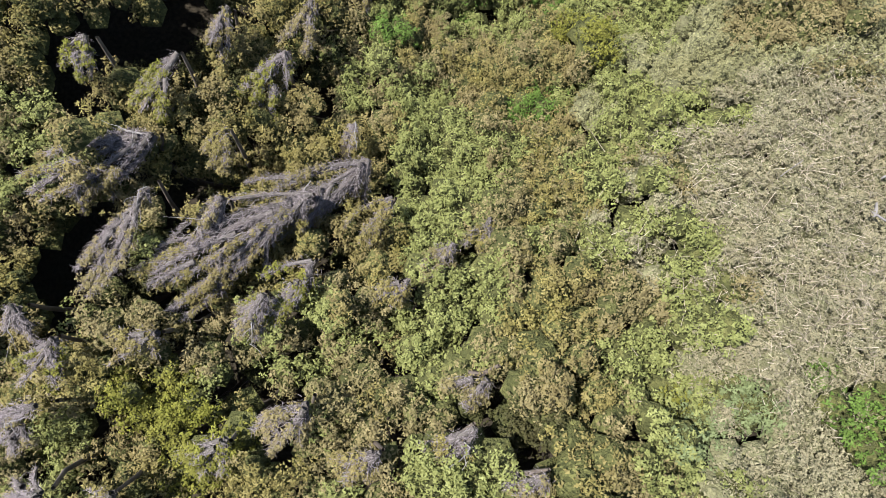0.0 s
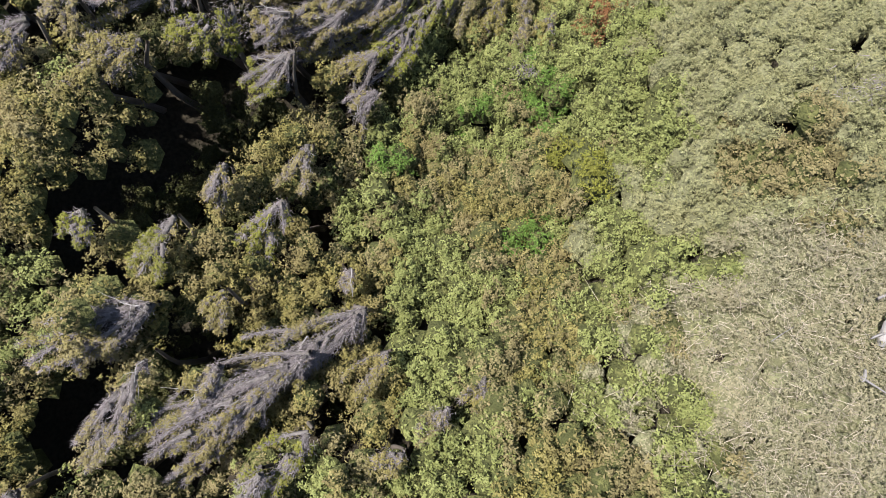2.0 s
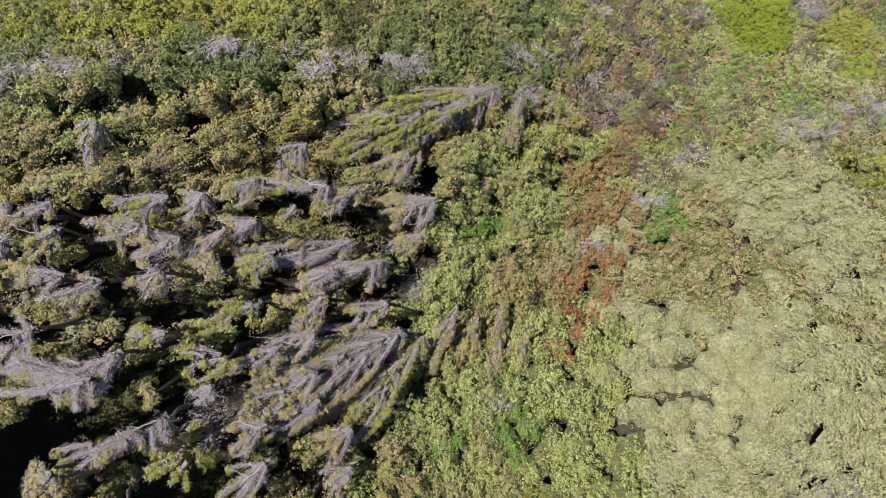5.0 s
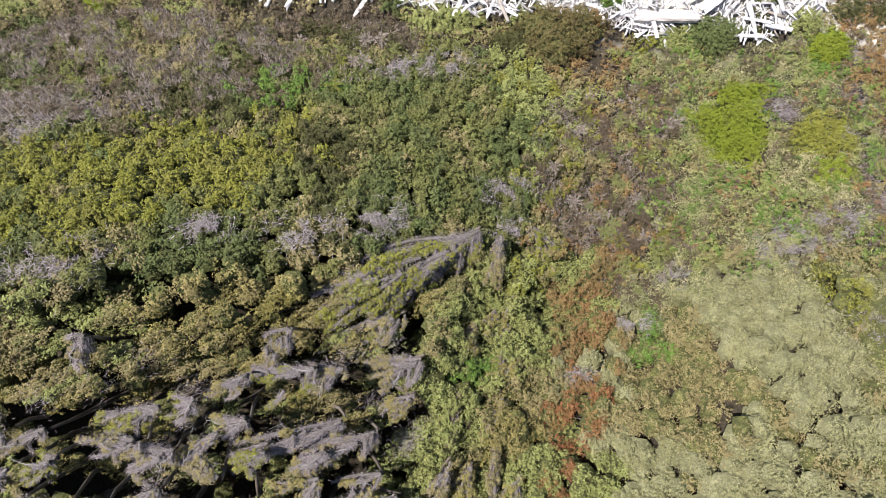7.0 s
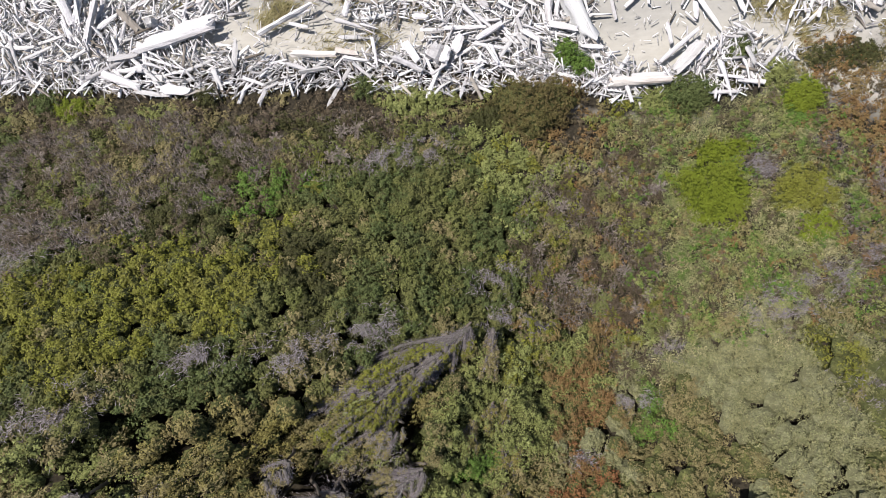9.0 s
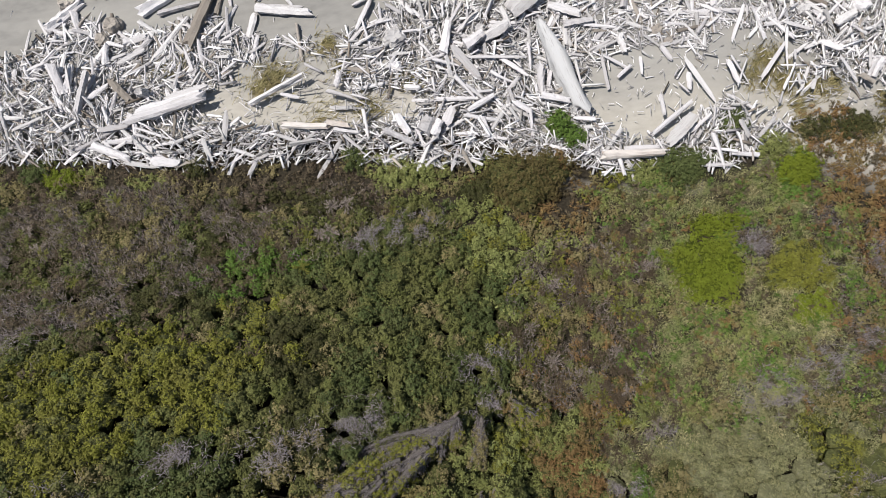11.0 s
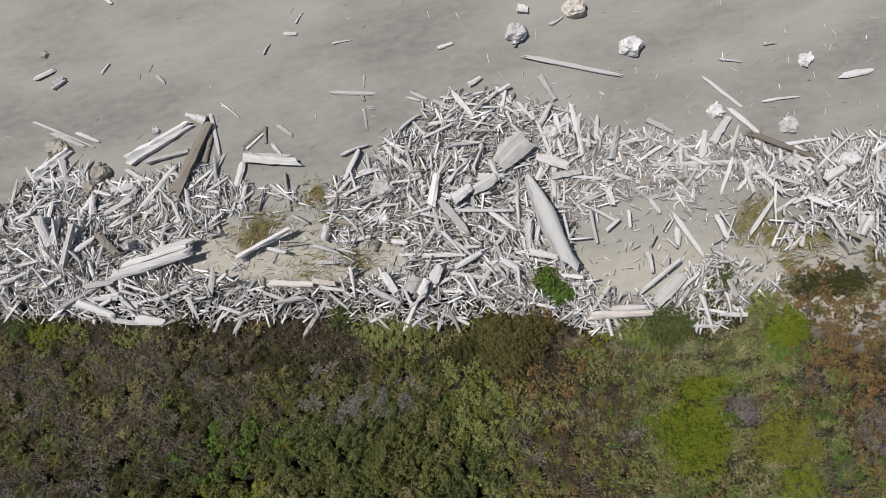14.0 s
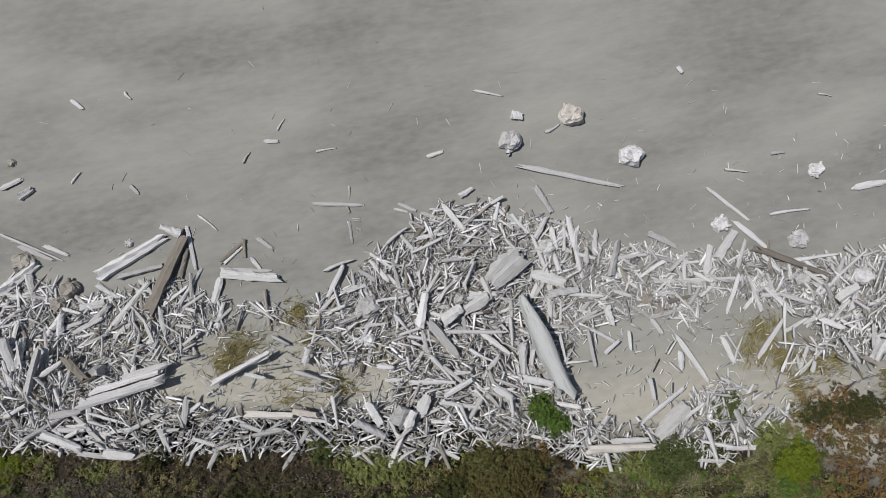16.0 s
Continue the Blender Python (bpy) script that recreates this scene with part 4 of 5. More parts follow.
drift(16.72, 40.53, 16.86, 40.25, 0.20, 'p')
drift(-10.14, 39.85, -9.58, 40.09, 0.27, 'l')
drift(-10.87, 40.32, -9.96, 40.57, 0.20, 'p')
drift(0.41, 40.77, 0.77, 41.17, 0.11, 'b')
drift(1.83, 39.65, 2.63, 39.65, 0.09, 'b')
drift(-1.14, 39.70, -0.81, 40.06, 0.11, 'b')
drift(19.78, 36.43, 20.34, 36.38, 0.14, 'b')
drift(22.13, 38.50, 22.67, 38.29, 0.11, 'b')
drift(17.87, 36.12, 18.74, 35.85, 0.14, 'b')


def heap_share(x, y):
    """How thickly the driftwood lies, 0 to 1."""
    v = y - float(shore(x))
    outer = float(np.interp(x, (-16, -12.9, -11, -8, -4.6, -2.7, 0.3, 2.4, 6.6, 10, 12.8, 16.7, 20.6, 26), (35.5, 35.2, 36.8, 35.4, 35.8, 34.4, 33.5, 34.6, 36.8, 35.6, 34.0, 33.0, 32.0, 32)))
    d = 1.0 if v > 0.2 and y < outer + 0.3 * noise.noise((x, y, 0)) else 0.0
    for cx, cy, rx, ry, keep in ((12.9, 29.0, 2.7, 2.0, 0.035), (17.4, 29.4, 2.4, 1.6, 0.06), (-2.2, 31.7, 3.0, 1.8, 0.08), (0.9, 30.4, 2.6, 0.8, 0.22), (19.6, 27.4, 3.0, 0.9, 0.1), (-0.2, 33.3, 1.0, 0.6, 0.25), (8.8, 28.2, 0.55, 0.6, 0.0), (9.3, 27.6, 0.4, 0.35, 0.0), (11.5, 27.5, 1.0, 1.2, 0.4)):
        if ((x - cx) / rx) ** 2 + ((y - cy) / ry) ** 2 < 1 + 0.6 * noise.noise((x * 0.8, y * 0.8, 4)):
            d *= keep
    return d


def scatter():
    rng = random.Random(5)
    rest = []
    tried = 0
    while tried < 29000:
        tried += 1
        x, y = rng.uniform(-15.5, 25.5), rng.uniform(24, 37.5)
        if rng.random() > heap_share(x, y):
            continue
        lean = noise.noise((x * 0.25, y * 0.25, 8)) * 200 + rng.gauss(0, 46)
        ln = min(1.7, max(0.14, rng.lognormvariate(-0.98, 0.52)))
        w = min(0.17, max(0.028, ln * rng.uniform(0.07, 0.2)))
        style = rng.choice("lpppb") if w < 0.17 else rng.choice("llpp")
        z = float(ground(x, y)) + float(pile(x, y)) * rng.uniform(0.1, 1.1) + w * 0.4
        name, label, wood = STYLES[style]
        reach = abs(math.sin(radians(lean))) * ln / 2
        if y - reach < float(shore(x)) - 0.1 - 0.45 * rng.random():
            continue
        wood = rng.choice(("white", "white", "white", "white", "grey", "brown") if rng.random() < 0.4 else ("white", "white", "grey", "grey"))
        piece = (x, y, z, ln, w, lean, style, wood, rng.gauss(0, 9))
        rest.append(piece)
    rest.sort(key=lambda q: -q[3] * q[4])
    loose = {}
    for x, y, z, ln, w, lean, style, wood, tip in rest:
        name, label, _ = STYLES[style]
        if COUNT.get(name, 0) < 300:
            lay(name, wood_of(style, rng.randrange(8), wood), label, x, y, z, ln, w, w, lean, tip)
        else:
            loose.setdefault(wood, []).append((x, y, z, ln, w, lean, tip, rng.randrange(40)))
    # The countless small bits, one mesh for each tone of wood.
    for wood, bits in loose.items():
        box = np.array([(-0.5, -0.4, -0.2), (-0.47, 0.45, -0.25), (-0.5, 0.25, 0.35), (-0.48, -0.3, 0.3), (0.5, -0.35, -0.2), (0.46, 0.3, -0.25), (0.5, 0.2, 0.25), (0.45, -0.25, 0.3)])
        face = np.array([(0, 1, 5, 4), (1, 2, 6, 5), (2, 3, 7, 6), (3, 0, 4, 7), (0, 3, 2, 1), (4, 5, 6, 7)])
        jig = np.random.default_rng(3)
        parts = []
        for x, y, z, ln, w, lean, tip, s in bits:
            m = np.array(pose(x, y, z, jig.uniform(-40, 40), tip, lean))
            v = (box + jig.normal(size=box.shape) * 0.05) * (ln, w, w * 0.8)
            parts.append((v @ m[:3, :3].T + m[:3, 3], face))
        v, f = joined(parts)
        thing("driftwood_debris", mesh_of("driftwood_debris", v, f), BITS[wood], "countless small bleached sticks and chips of driftwood", "driftwood", kind="stuff")


BITS = {}
for tone_name, tones in {"white": ((0.33, 0.321, 0.324), (0.53, 0.519, 0.528), (0.69, 0.678, 0.69)), "grey": ((0.3, 0.29, 0.28), (0.44, 0.435, 0.425), (0.56, 0.555, 0.55)), "brown": ((0.13, 0.11, 0.09), (0.21, 0.18, 0.15), (0.3, 0.27, 0.23))}.items():
    BITS[tone_name] = leaf_material(tone_name + "_chips", *tones, rough=0.85, through_light=0.0, dry=tones[0], tufts=False)
scatter()


def chips():
    """Fine splinters between the larger pieces."""
    rng = np.random.default_rng(77)
    spots = []
    while len(spots) < 8000:
        x, y = rng.uniform(-15.5, 25.5), rng.uniform(24, 37.6)
        h = heap_share(x, y)
        if rng.random() < 0.12 + 0.88 * h if h > 0 else (rng.random() < 0.015 and y > shore(x) + 0.3 and y < 37):
            spots.append((x, y))
    p = np.array(spots)
    n = len(p)
    z = ground(p[:, 0], p[:, 1]) + pile(p[:, 0], p[:, 1]) * rng.uniform(0.2, 0.95, n) + 0.02
    a = rng.uniform(0, 6.28, n)
    way = np.column_stack([np.cos(a), np.sin(a), rng.normal(size=n) * 0.12]) * rng.uniform(0.08, 0.34, n)[:, None]
    v = stick_verts(np.column_stack([p, z]), way, 0.014)
    thing("driftwood_debris", mesh_of("driftwood_debris", v, quads(v)), BITS["white"], "fine bleached splinters between the driftwood logs", "driftwood", kind="stuff")


chips()


# ---- windswept trees ----
def tree(hx, hy, tx, ty, width, grey, rise=0.55):
    """A wind-combed tree: its head at the seaward end, boughs that stream back from the crest and droop at the sides. grey: the share of dead twigs."""
    seed = int(abs(hx * 131 + hy * 71) * 10) % 9973
    rng = np.random.default_rng(seed)
    root = new("windswept_tree")
    look_of = "half dead" if 0.3 < grey < 0.75 else "mostly dead grey" if grey >= 0.75 else "leafy"
    tagged(root, f"{look_of} windswept tree combed back over a dark hollow", "tree", "windswept trees on the bluff")
    bx, by = hx * 0.65 + tx * 0.35, hy * 0.65 + ty * 0.35
    bz = float(ground(bx, by))
    root.location = (bx, by, bz)
    base = np.array([bx, by, bz])
    spine = np.array([tx - hx, ty - hy])
    ln = float(np.linalg.norm(spine))
    d = spine / ln
    side = np.array([-d[1], d[0]])
    top_h, top_t = float(canopy(hx, hy)) + rise, float(canopy(tx, ty)) - 0.05
    count = int(np.clip(width / 0.15 * max(1.3, ln * 0.8), 9, 64))
    first = np.sort(rng.uniform(0, 1, count) ** 1.7 * 0.7)
    leaves, twigs = [], []
    for i, s0 in enumerate(first):
        lane = rng.uniform(-1, 1)
        hang = rng.random() < 0.28
        start = np.array([hx + d[0] * s0 * ln, hy + d[1] * s0 * ln]) + side * lane * width * 0.5 * s0
        goal = start + d * (1 - s0) * ln * rng.uniform(0.45, 1.05) + side * lane * width * 0.5 * (1 - 0.6 * s0)
        if hang:
            goal = start + (d * 0.5 + np.array([0.1, -0.9])) * width * rng.uniform(0.35, 0.6)
        flow2 = goal - start
        reach = float(np.linalg.norm(flow2))
        way = flow2 / reach
        fan = lane if not hang else 1.0
        half = rng.uniform(0.06, 0.11) * (0.75 + 0.25 * width)
        start = np.append(start, top_h + (top_t - top_h) * s0 - abs(lane) ** 1.5 * width * 0.3 * s0 + rng.normal() * 0.06)
        drop = (top_h - top_t) * (1 - s0) * 0.7 + abs(lane) ** 1.5 * width * 0.3 if not hang else reach * rng.uniform(0.6, 1.0)
        sag, bend = drop / reach, rng.normal() * 0.06

        def along(u):
            flow = np.outer(u, way) * reach + np.outer(np.sin(u * 3), side * (bend + 0.07 * fan) * reach)
            return start + np.column_stack([flow, -drop * (0.35 * u + 0.65 * u * u)])

        u7 = np.linspace(0, 1, 6)
        bv, bf = tube(along(u7) - base - [0, 0, half * 0.5], half * 0.6 * (1 - 0.8 * u7) + 0.006, 5)
        dead = rng.random() < 0.35 + 0.65 * grey
        bough = thing("bough", mesh_of("bough", bv, bf, True), BOUGH, parent=root)
        tip_from = rng.uniform(0.3 * grey, 0.95) * min(1, 0.15 + grey) if rng.random() > 0.5 * grey else 1.0
        # twigs along the bough
        n = int(reach * half * 4300 * (0.25 + 0.75 * grey)) + 10
        u, q = rng.uniform(0, 1, n) ** 0.9, rng.normal(size=n) * 0.5
        wide = half * (1.5 - 0.8 * u)
        across = np.append(np.array([-way[1], way[0]]), 0)
        p = along(u) + across * (q * wide)[:, None] - np.outer(q * q * wide * 0.7, [0, 0, 1]) + np.outer(rng.uniform(-0.02, 0.07, n), [0, 0, 1])
        run = np.append(way, -sag) + across * (q * 0.35)[:, None] + rng.normal(size=(n, 3)) * 0.8 + [0, 0, 0.2]
        twigs.append(twig_verts(p - base, unit(run) * rng.uniform(0.04, 0.14, n)[:, None], 0.0036 if dead else 0.0031))
        # leaves towards its end
        n = int(reach * half * 200 * (1.15 - 0.45 * grey)) + 3
        u, q = rng.uniform(min(tip_from, 1), 1.03, n), rng.normal(size=n) * 0.5
        if tip_from < 0.98:
            wide = half * (1.15 - 0.75 * u)
            c = along(u) + across * (q * wide)[:, None] - np.outer(q * q * wide * 0.7, [0, 0, 1])
            leaves.append(tuft_leaves(c - base, np.full(n, 0.06), 1, 20, 0.052, 0.034, rng, 0.8, (way[0] * 0.8, way[1] * 0.8, -0.15), (0.05, 0.1)))
    if leaves:
        crown = leafy("crown", leaves, LEAF[("moss", "olive", "moss", "yellow")[seed % 4]], parent=root)
        crown["label"] = "swept tufts of small green leaves"
    v = np.concatenate(twigs)
    tw = thing("twig_spray", mesh_of("twig_spray", v, threes(v)), LEAF["twig"], kind="stuff", parent=root)
    tw["label"] = "fine lilac-grey leafless twigs"
    # trunk and bare limbs
    k = np.linspace(0, 1, 7)[:, None]
    head = np.array([hx, hy, top_h - 0.25])
    line = base * (1 - k) + head * k + np.array([d[0], d[1], 0]) * 0.5 * np.sin(k * math.pi) + rng.normal(size=(7, 3)) * 0.05
    line[0, 2] -= 0.2
    tv, tf = tube(line - base, np.linspace(0.13, 0.04, 7) * (0.7 + 0.2 * width))
    thing("trunk", mesh_of("trunk", tv, tf, True), WOOD["bark"], parent=root)
    for i in range(int(grey * 1.9)):
        m = 6
        a = np.linspace(0, 1, m)[:, None]
        s0 = rng.uniform(0.0, 0.6)
        way = np.append(d + side * rng.uniform(-0.9, 0.9), rng.uniform(-0.25, 0.05)) * rng.uniform(0.35, 0.8) * (0.5 + 0.4 * width)
        lp = np.array([hx + d[0] * s0 * ln, hy + d[1] * s0 * ln, top_h + (top_t - top_h) * s0 + 0.05]) + way * a + np.array([0, 0, 0.1]) * np.sin(a * 3) + rng.normal(size=(m, 3)) * 0.03
        pieces = [tube(lp - base, np.linspace(0.013, 0.005, m), 5)]
        for j in (2, 3, 4):
            sp = np.linspace(0, 1, 4)[:, None]
            off = np.append(rng.normal(size=2) * 0.22 + d * 0.15, rng.uniform(-0.1, 0.12))
            pieces.append(tube(lp[j] - base + off * sp + rng.normal(size=(4, 3)) * 0.02, np.linspace(0.007, 0.003, 4), 4))
        lv, lf = joined(pieces)
        limb = thing("limb", mesh_of("limb", lv, lf, True), WOOD["limb"], parent=root)
        limb["label"] = "bleached bare limb"


BOUGH = wood_material("twiggy_bough", (0.06, 0.054, 0.05), (0.095, 0.086, 0.078), (0.135, 0.122, 0.112), (0.055, 0.055, 0.035))
tree(-0.53, 11.26, -4.81, 9.56, 1.86, 0.5)
tree(1.07, 11.83, 0.06, 9.97, 0.66, 0.35)
tree(0.02, 11.05, -2.45, 8.39, 1.07, 0.35)
tree(2.79, 18.69, -2.26, 16.41, 2.17, 0.35)
tree(3.49, 18.46, 2.90, 16.77, 0.73, 0.3)
tree(4.65, 18.61, 5.55, 17.18, 1.15, 0.3)
tree(0.60, 15.02, -0.96, 14.36, 1.45, 0.75)
tree(0.23, 16.46, -0.91, 16.01, 0.97, 0.6)
tree(-2.29, 15.34, -4.04, 14.87, 1.31, 0.7)
tree(-2.85, 16.54, -4.07, 15.58, 0.88, 0.5)
tree(-0.92, 13.30, -3.00, 12.63, 1.35, 0.8)
tree(-1.72, 13.85, -4.64, 13.67, 1.01, 0.85)
tree(-5.50, 14.03, -7.04, 13.90, 0.79, 0.85)
tree(-4.63, 13.17, -5.54, 13.60, 0.74, 0.05)
tree(-5.56, 10.06, -7.77, 9.01, 1.08, 0.9)
tree(-6.51, 11.55, -8.04, 10.57, 1.32, 1)
tree(-6.97, 11.02, -9.29, 11.05, 1.30, 1)
tree(-8.16, 12.15, -9.57, 11.96, 1.07, 0.9)
tree(-4.48, 11.20, -5.68, 10.91, 0.78, 0.5)
tree(-4.76, 10.48, -5.35, 10.36, 0.51, 1)
tree(-5.86, 10.58, -6.28, 10.50, 0.43, 0)
tree(-5.62, 11.89, -6.63, 11.75, 0.63, 0.45)
tree(-3.89, 12.36, -5.52, 12.08, 0.80, 0.2)
tree(-2.40, 12.53, -3.70, 11.71, 1.28, 0.2)
tree(-4.87, 9.43, -6.16, 8.46, 1.12, 0.1)
tree(-3.70, 8.59, -5.00, 7.62, 0.92, 0.8)
tree(-1.92, 7.89, -2.68, 7.33, 0.80, 0.8)
tree(-7.71, 17.00, -8.59, 16.51, 0.96, 1)
tree(-1.89, 8.88, -2.98, 8.07, 0.87, 0.4)
tree(-6.37, 8.31, -8.32, 7.94, 1.38, 0.1)
tree(-7.55, 9.23, -8.25, 8.61, 1.02, 0.15)
tree(-6.25, 14.39, -7.77, 14.25, 0.91, 0.7)
tree(-7.76, 13.29, -9.21, 13.08, 1.11, 0.5)
tree(-5.84, 15.13, -7.52, 14.83, 1.07, 0.5)
tree(-3.89, 14.42, -4.90, 14.25, 0.69, 0.7)
tree(-3.39, 11.32, -4.37, 10.57, 0.82, 0.5)
tree(-0.89, 12.09, -2.22, 11.53, 1.06, 0.6)
tree(-2.23, 2.54, -4.98, 1.35, 1.34, 0.75)
tree(-3.31, 1.74, -6.48, -0.28, 1.25, 0.7)
tree(-6.22, 2.96, -8.71, 1.97, 1.11, 0.7)
tree(-6.16, 2.09, -7.63, -0.07, 0.65, 0.6)
tree(-4.92, 1.69, -5.48, 0.89, 0.45, 0.75)
tree(-3.97, 5.05, -4.86, 3.91, 1.02, 0.6)
tree(-0.43, 0.60, -1.09, -0.15, 0.69, 0.4)
tree(-1.35, -0.05, -2.01, -0.59, 0.66, 0.4)
tree(0.18, -1.59, -0.57, -2.15, 0.69, 0.45)
tree(-2.55, 3.45, -2.92, 2.95, 0.46, 0.8)
tree(-1.64, 1.67, -2.55, 0.76, 0.73, 0.3)
tree(-3.18, 0.37, -4.48, -0.72, 0.98, 0.45)
tree(-5.69, -0.75, -6.83, -1.06, 0.72, 0.2)
tree(-8.23, -0.15, -8.56, -0.72, 0.72, 0.8)
tree(-3.95, -0.19, -4.45, -0.91, 0.63, 0.7)
tree(-5.88, 4.72, -6.81, 3.48, 0.93, 0.25)
tree(-4.93, 3.14, -5.48, 2.30, 0.71, 0.15)
tree(-7.49, -0.75, -8.17, -1.66, 0.81, 0.5)
tree(-3.45, 6.39, -4.14, 5.44, 0.80, 0.4)
tree(-7.29, 4.86, -7.86, 4.27, 0.67, 0.3)
tree(-4.99, 5.84, -5.69, 5.11, 0.74, 0.3)
tree(0.33, 1.09, -0.09, 0.43, 0.48, 0.4)
tree(-0.24, -2.38, -0.92, -3.03, 0.74, 0.6)
tree(-7.46, -1.80, -8.71, -2.51, 0.79, 0.9)
tree(0.80, -3.01, 0.13, -3.36, 0.63, 0.5)
tree(-4.25, -2.40, -5.00, -3.02, 0.84, 0.3)
tree(-2.95, -1.95, -3.73, -2.66, 0.86, 0.35)
tree(-1.76, -2.64, -2.47, -3.13, 0.73, 0.4)
tree(-7.18, -3.10, -8.05, -3.35, 0.66, 0.9)
tree(-5.96, -3.09, -6.57, -3.48, 0.64, 0.2)


def small_trees():
    """Low wind-combed trees that fill the wood between the larger ones."""
    rng = random.Random(72)
    placed = [(q.location.x, q.location.y) for q in bpy.data.objects if q.name.split(".")[0] == "windswept_tree"]
    for y in np.arange(8.6, 16.2, 0.95):
        for x in np.arange(-9.3, 0.6, 1.15):
            hx, hy = x + rng.uniform(-0.4, 0.4), y + rng.uniform(-0.35, 0.35)
            long = rng.uniform(0.9, 1.5)
            bx, by = hx - 0.33 * long, hy - 0.12 * long
            if hx > wood_edge(hy) - 0.2 or (hx < -5 and hy < 12.8 and rng.random() < 0.5) or open_gap(bx, by) or any(math.hypot(bx - a, by - b) < 0.72 for a, b in placed):
                continue
            placed.append((bx, by))
            tree(hx, hy, hx - 0.93 * long, hy - 0.3 * long - rng.uniform(0, 0.25), rng.uniform(0.55, 0.9), rng.choice((0.3, 0.55, 0.7, 0.85, 0.95)))


def gully_trees():
    """Low leafy trees on the gully's flank, combed downhill in long strands."""
    rng = random.Random(19)
    for y in np.arange(11.0, 16.4, 1.3):
        for x in np.arange(1.5, 4.3, 1.05):
            hx, hy = x + 0.1 * (y - 11) + rng.uniform(-0.5, 0.5), y + rng.uniform(-0.6, 0.6)
            long, turn = rng.uniform(0.9, 1.9), rng.uniform(0.85, 1.3)
            if rng.random() < 0.7:
                tree(hx, hy, hx - math.cos(turn) * long, hy - math.sin(turn) * long, rng.uniform(0.6, 1.0), 0.05, 0.1)


small_trees()
gully_trees()


# ---- shrubs of their own ----
def shrub(x, y, rx, ry, high, kind, label, leaf=(0.062, 0.046), density=900, base_drop=0.05):
    """A rounded shrub: stems from one root, and a crown of small leaf tufts with an uneven outline."""
    rng = np.random.default_rng(int(abs(x * 57 + y * 13) * 100) % 9973)
    root = new("shrub")
    tagged(root, label, "shrub", "shrubs at the scrub's edge")
    gz = float(max(ground(x, y), float(canopy(x, y)) - float(cover(x, y)))) - base_drop
    root.location = (x, y, gz)
    n = max(14, int(rx * ry * 62))
    ang = np.arange(n) * 2.39996 + rng.normal(size=n) * 0.12
    rad = np.sqrt((np.arange(n) + 0.5) / n)
    out = 1 + 0.16 * np.sin(3 * ang + x) + 0.1 * np.sin(7 * ang + y)
    cx, cy = np.cos(ang) * rad * rx * out, np.sin(ang) * rad * ry * out
    cz = high * np.sqrt(np.clip(1.05 - rad**2, 0.05, 1)) - 0.1 + rng.normal(size=n) * 0.04 * high
    lie = canopy(x + cx, y + cy) - cover(x + cx, y + cy)
    cz = np.maximum(cz + (lie - gz) * 0.6, 0.06)
    leafy("crown", [tuft_leaves(np.column_stack([cx, cy, cz]), rng.uniform(0.14, 0.26, n) * min(1, 0.5 + high), 15 if kind == "mat" else 10, max(10, int(density / 60)), *leaf, rng, 0.5 if kind == "mat" else 0.75, size=(leaf[0] * 0.8, leaf[0] * 1.7))], LEAF[kind], parent=root)
    # a hull added a little under the leaves, shade put into its dark colour
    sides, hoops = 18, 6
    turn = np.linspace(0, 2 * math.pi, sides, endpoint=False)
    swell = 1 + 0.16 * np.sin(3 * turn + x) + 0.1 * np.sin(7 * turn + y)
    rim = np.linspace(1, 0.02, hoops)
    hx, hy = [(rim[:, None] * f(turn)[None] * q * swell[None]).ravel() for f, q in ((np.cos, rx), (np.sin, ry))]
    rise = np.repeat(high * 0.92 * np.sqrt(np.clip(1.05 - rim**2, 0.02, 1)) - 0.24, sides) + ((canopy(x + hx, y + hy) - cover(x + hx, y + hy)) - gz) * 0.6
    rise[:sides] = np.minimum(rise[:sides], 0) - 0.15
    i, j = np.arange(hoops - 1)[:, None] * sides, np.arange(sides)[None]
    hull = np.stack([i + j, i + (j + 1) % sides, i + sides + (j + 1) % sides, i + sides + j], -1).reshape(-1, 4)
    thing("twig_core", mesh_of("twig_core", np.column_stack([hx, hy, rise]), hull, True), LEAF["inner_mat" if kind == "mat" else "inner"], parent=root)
    pieces = []
    for i in range(7):
        a = rng.uniform(0, 6.28)
        k = np.linspace(0, 1, 5)[:, None]
        end = np.array([math.cos(a) * rx * 0.6, math.sin(a) * ry * 0.6, high * 0.8])
        pieces.append(tube(end * k * np.array([1, 1, 1]) + rng.normal(size=(5, 3)) * 0.03 - np.array([0, 0, 0.06]), np.linspace(0.025, 0.008, 5), 5))
    tv, tf = joined(pieces)
    thing("stem", mesh_of("stem", tv, tf, True), WOOD["bark"], parent=root)


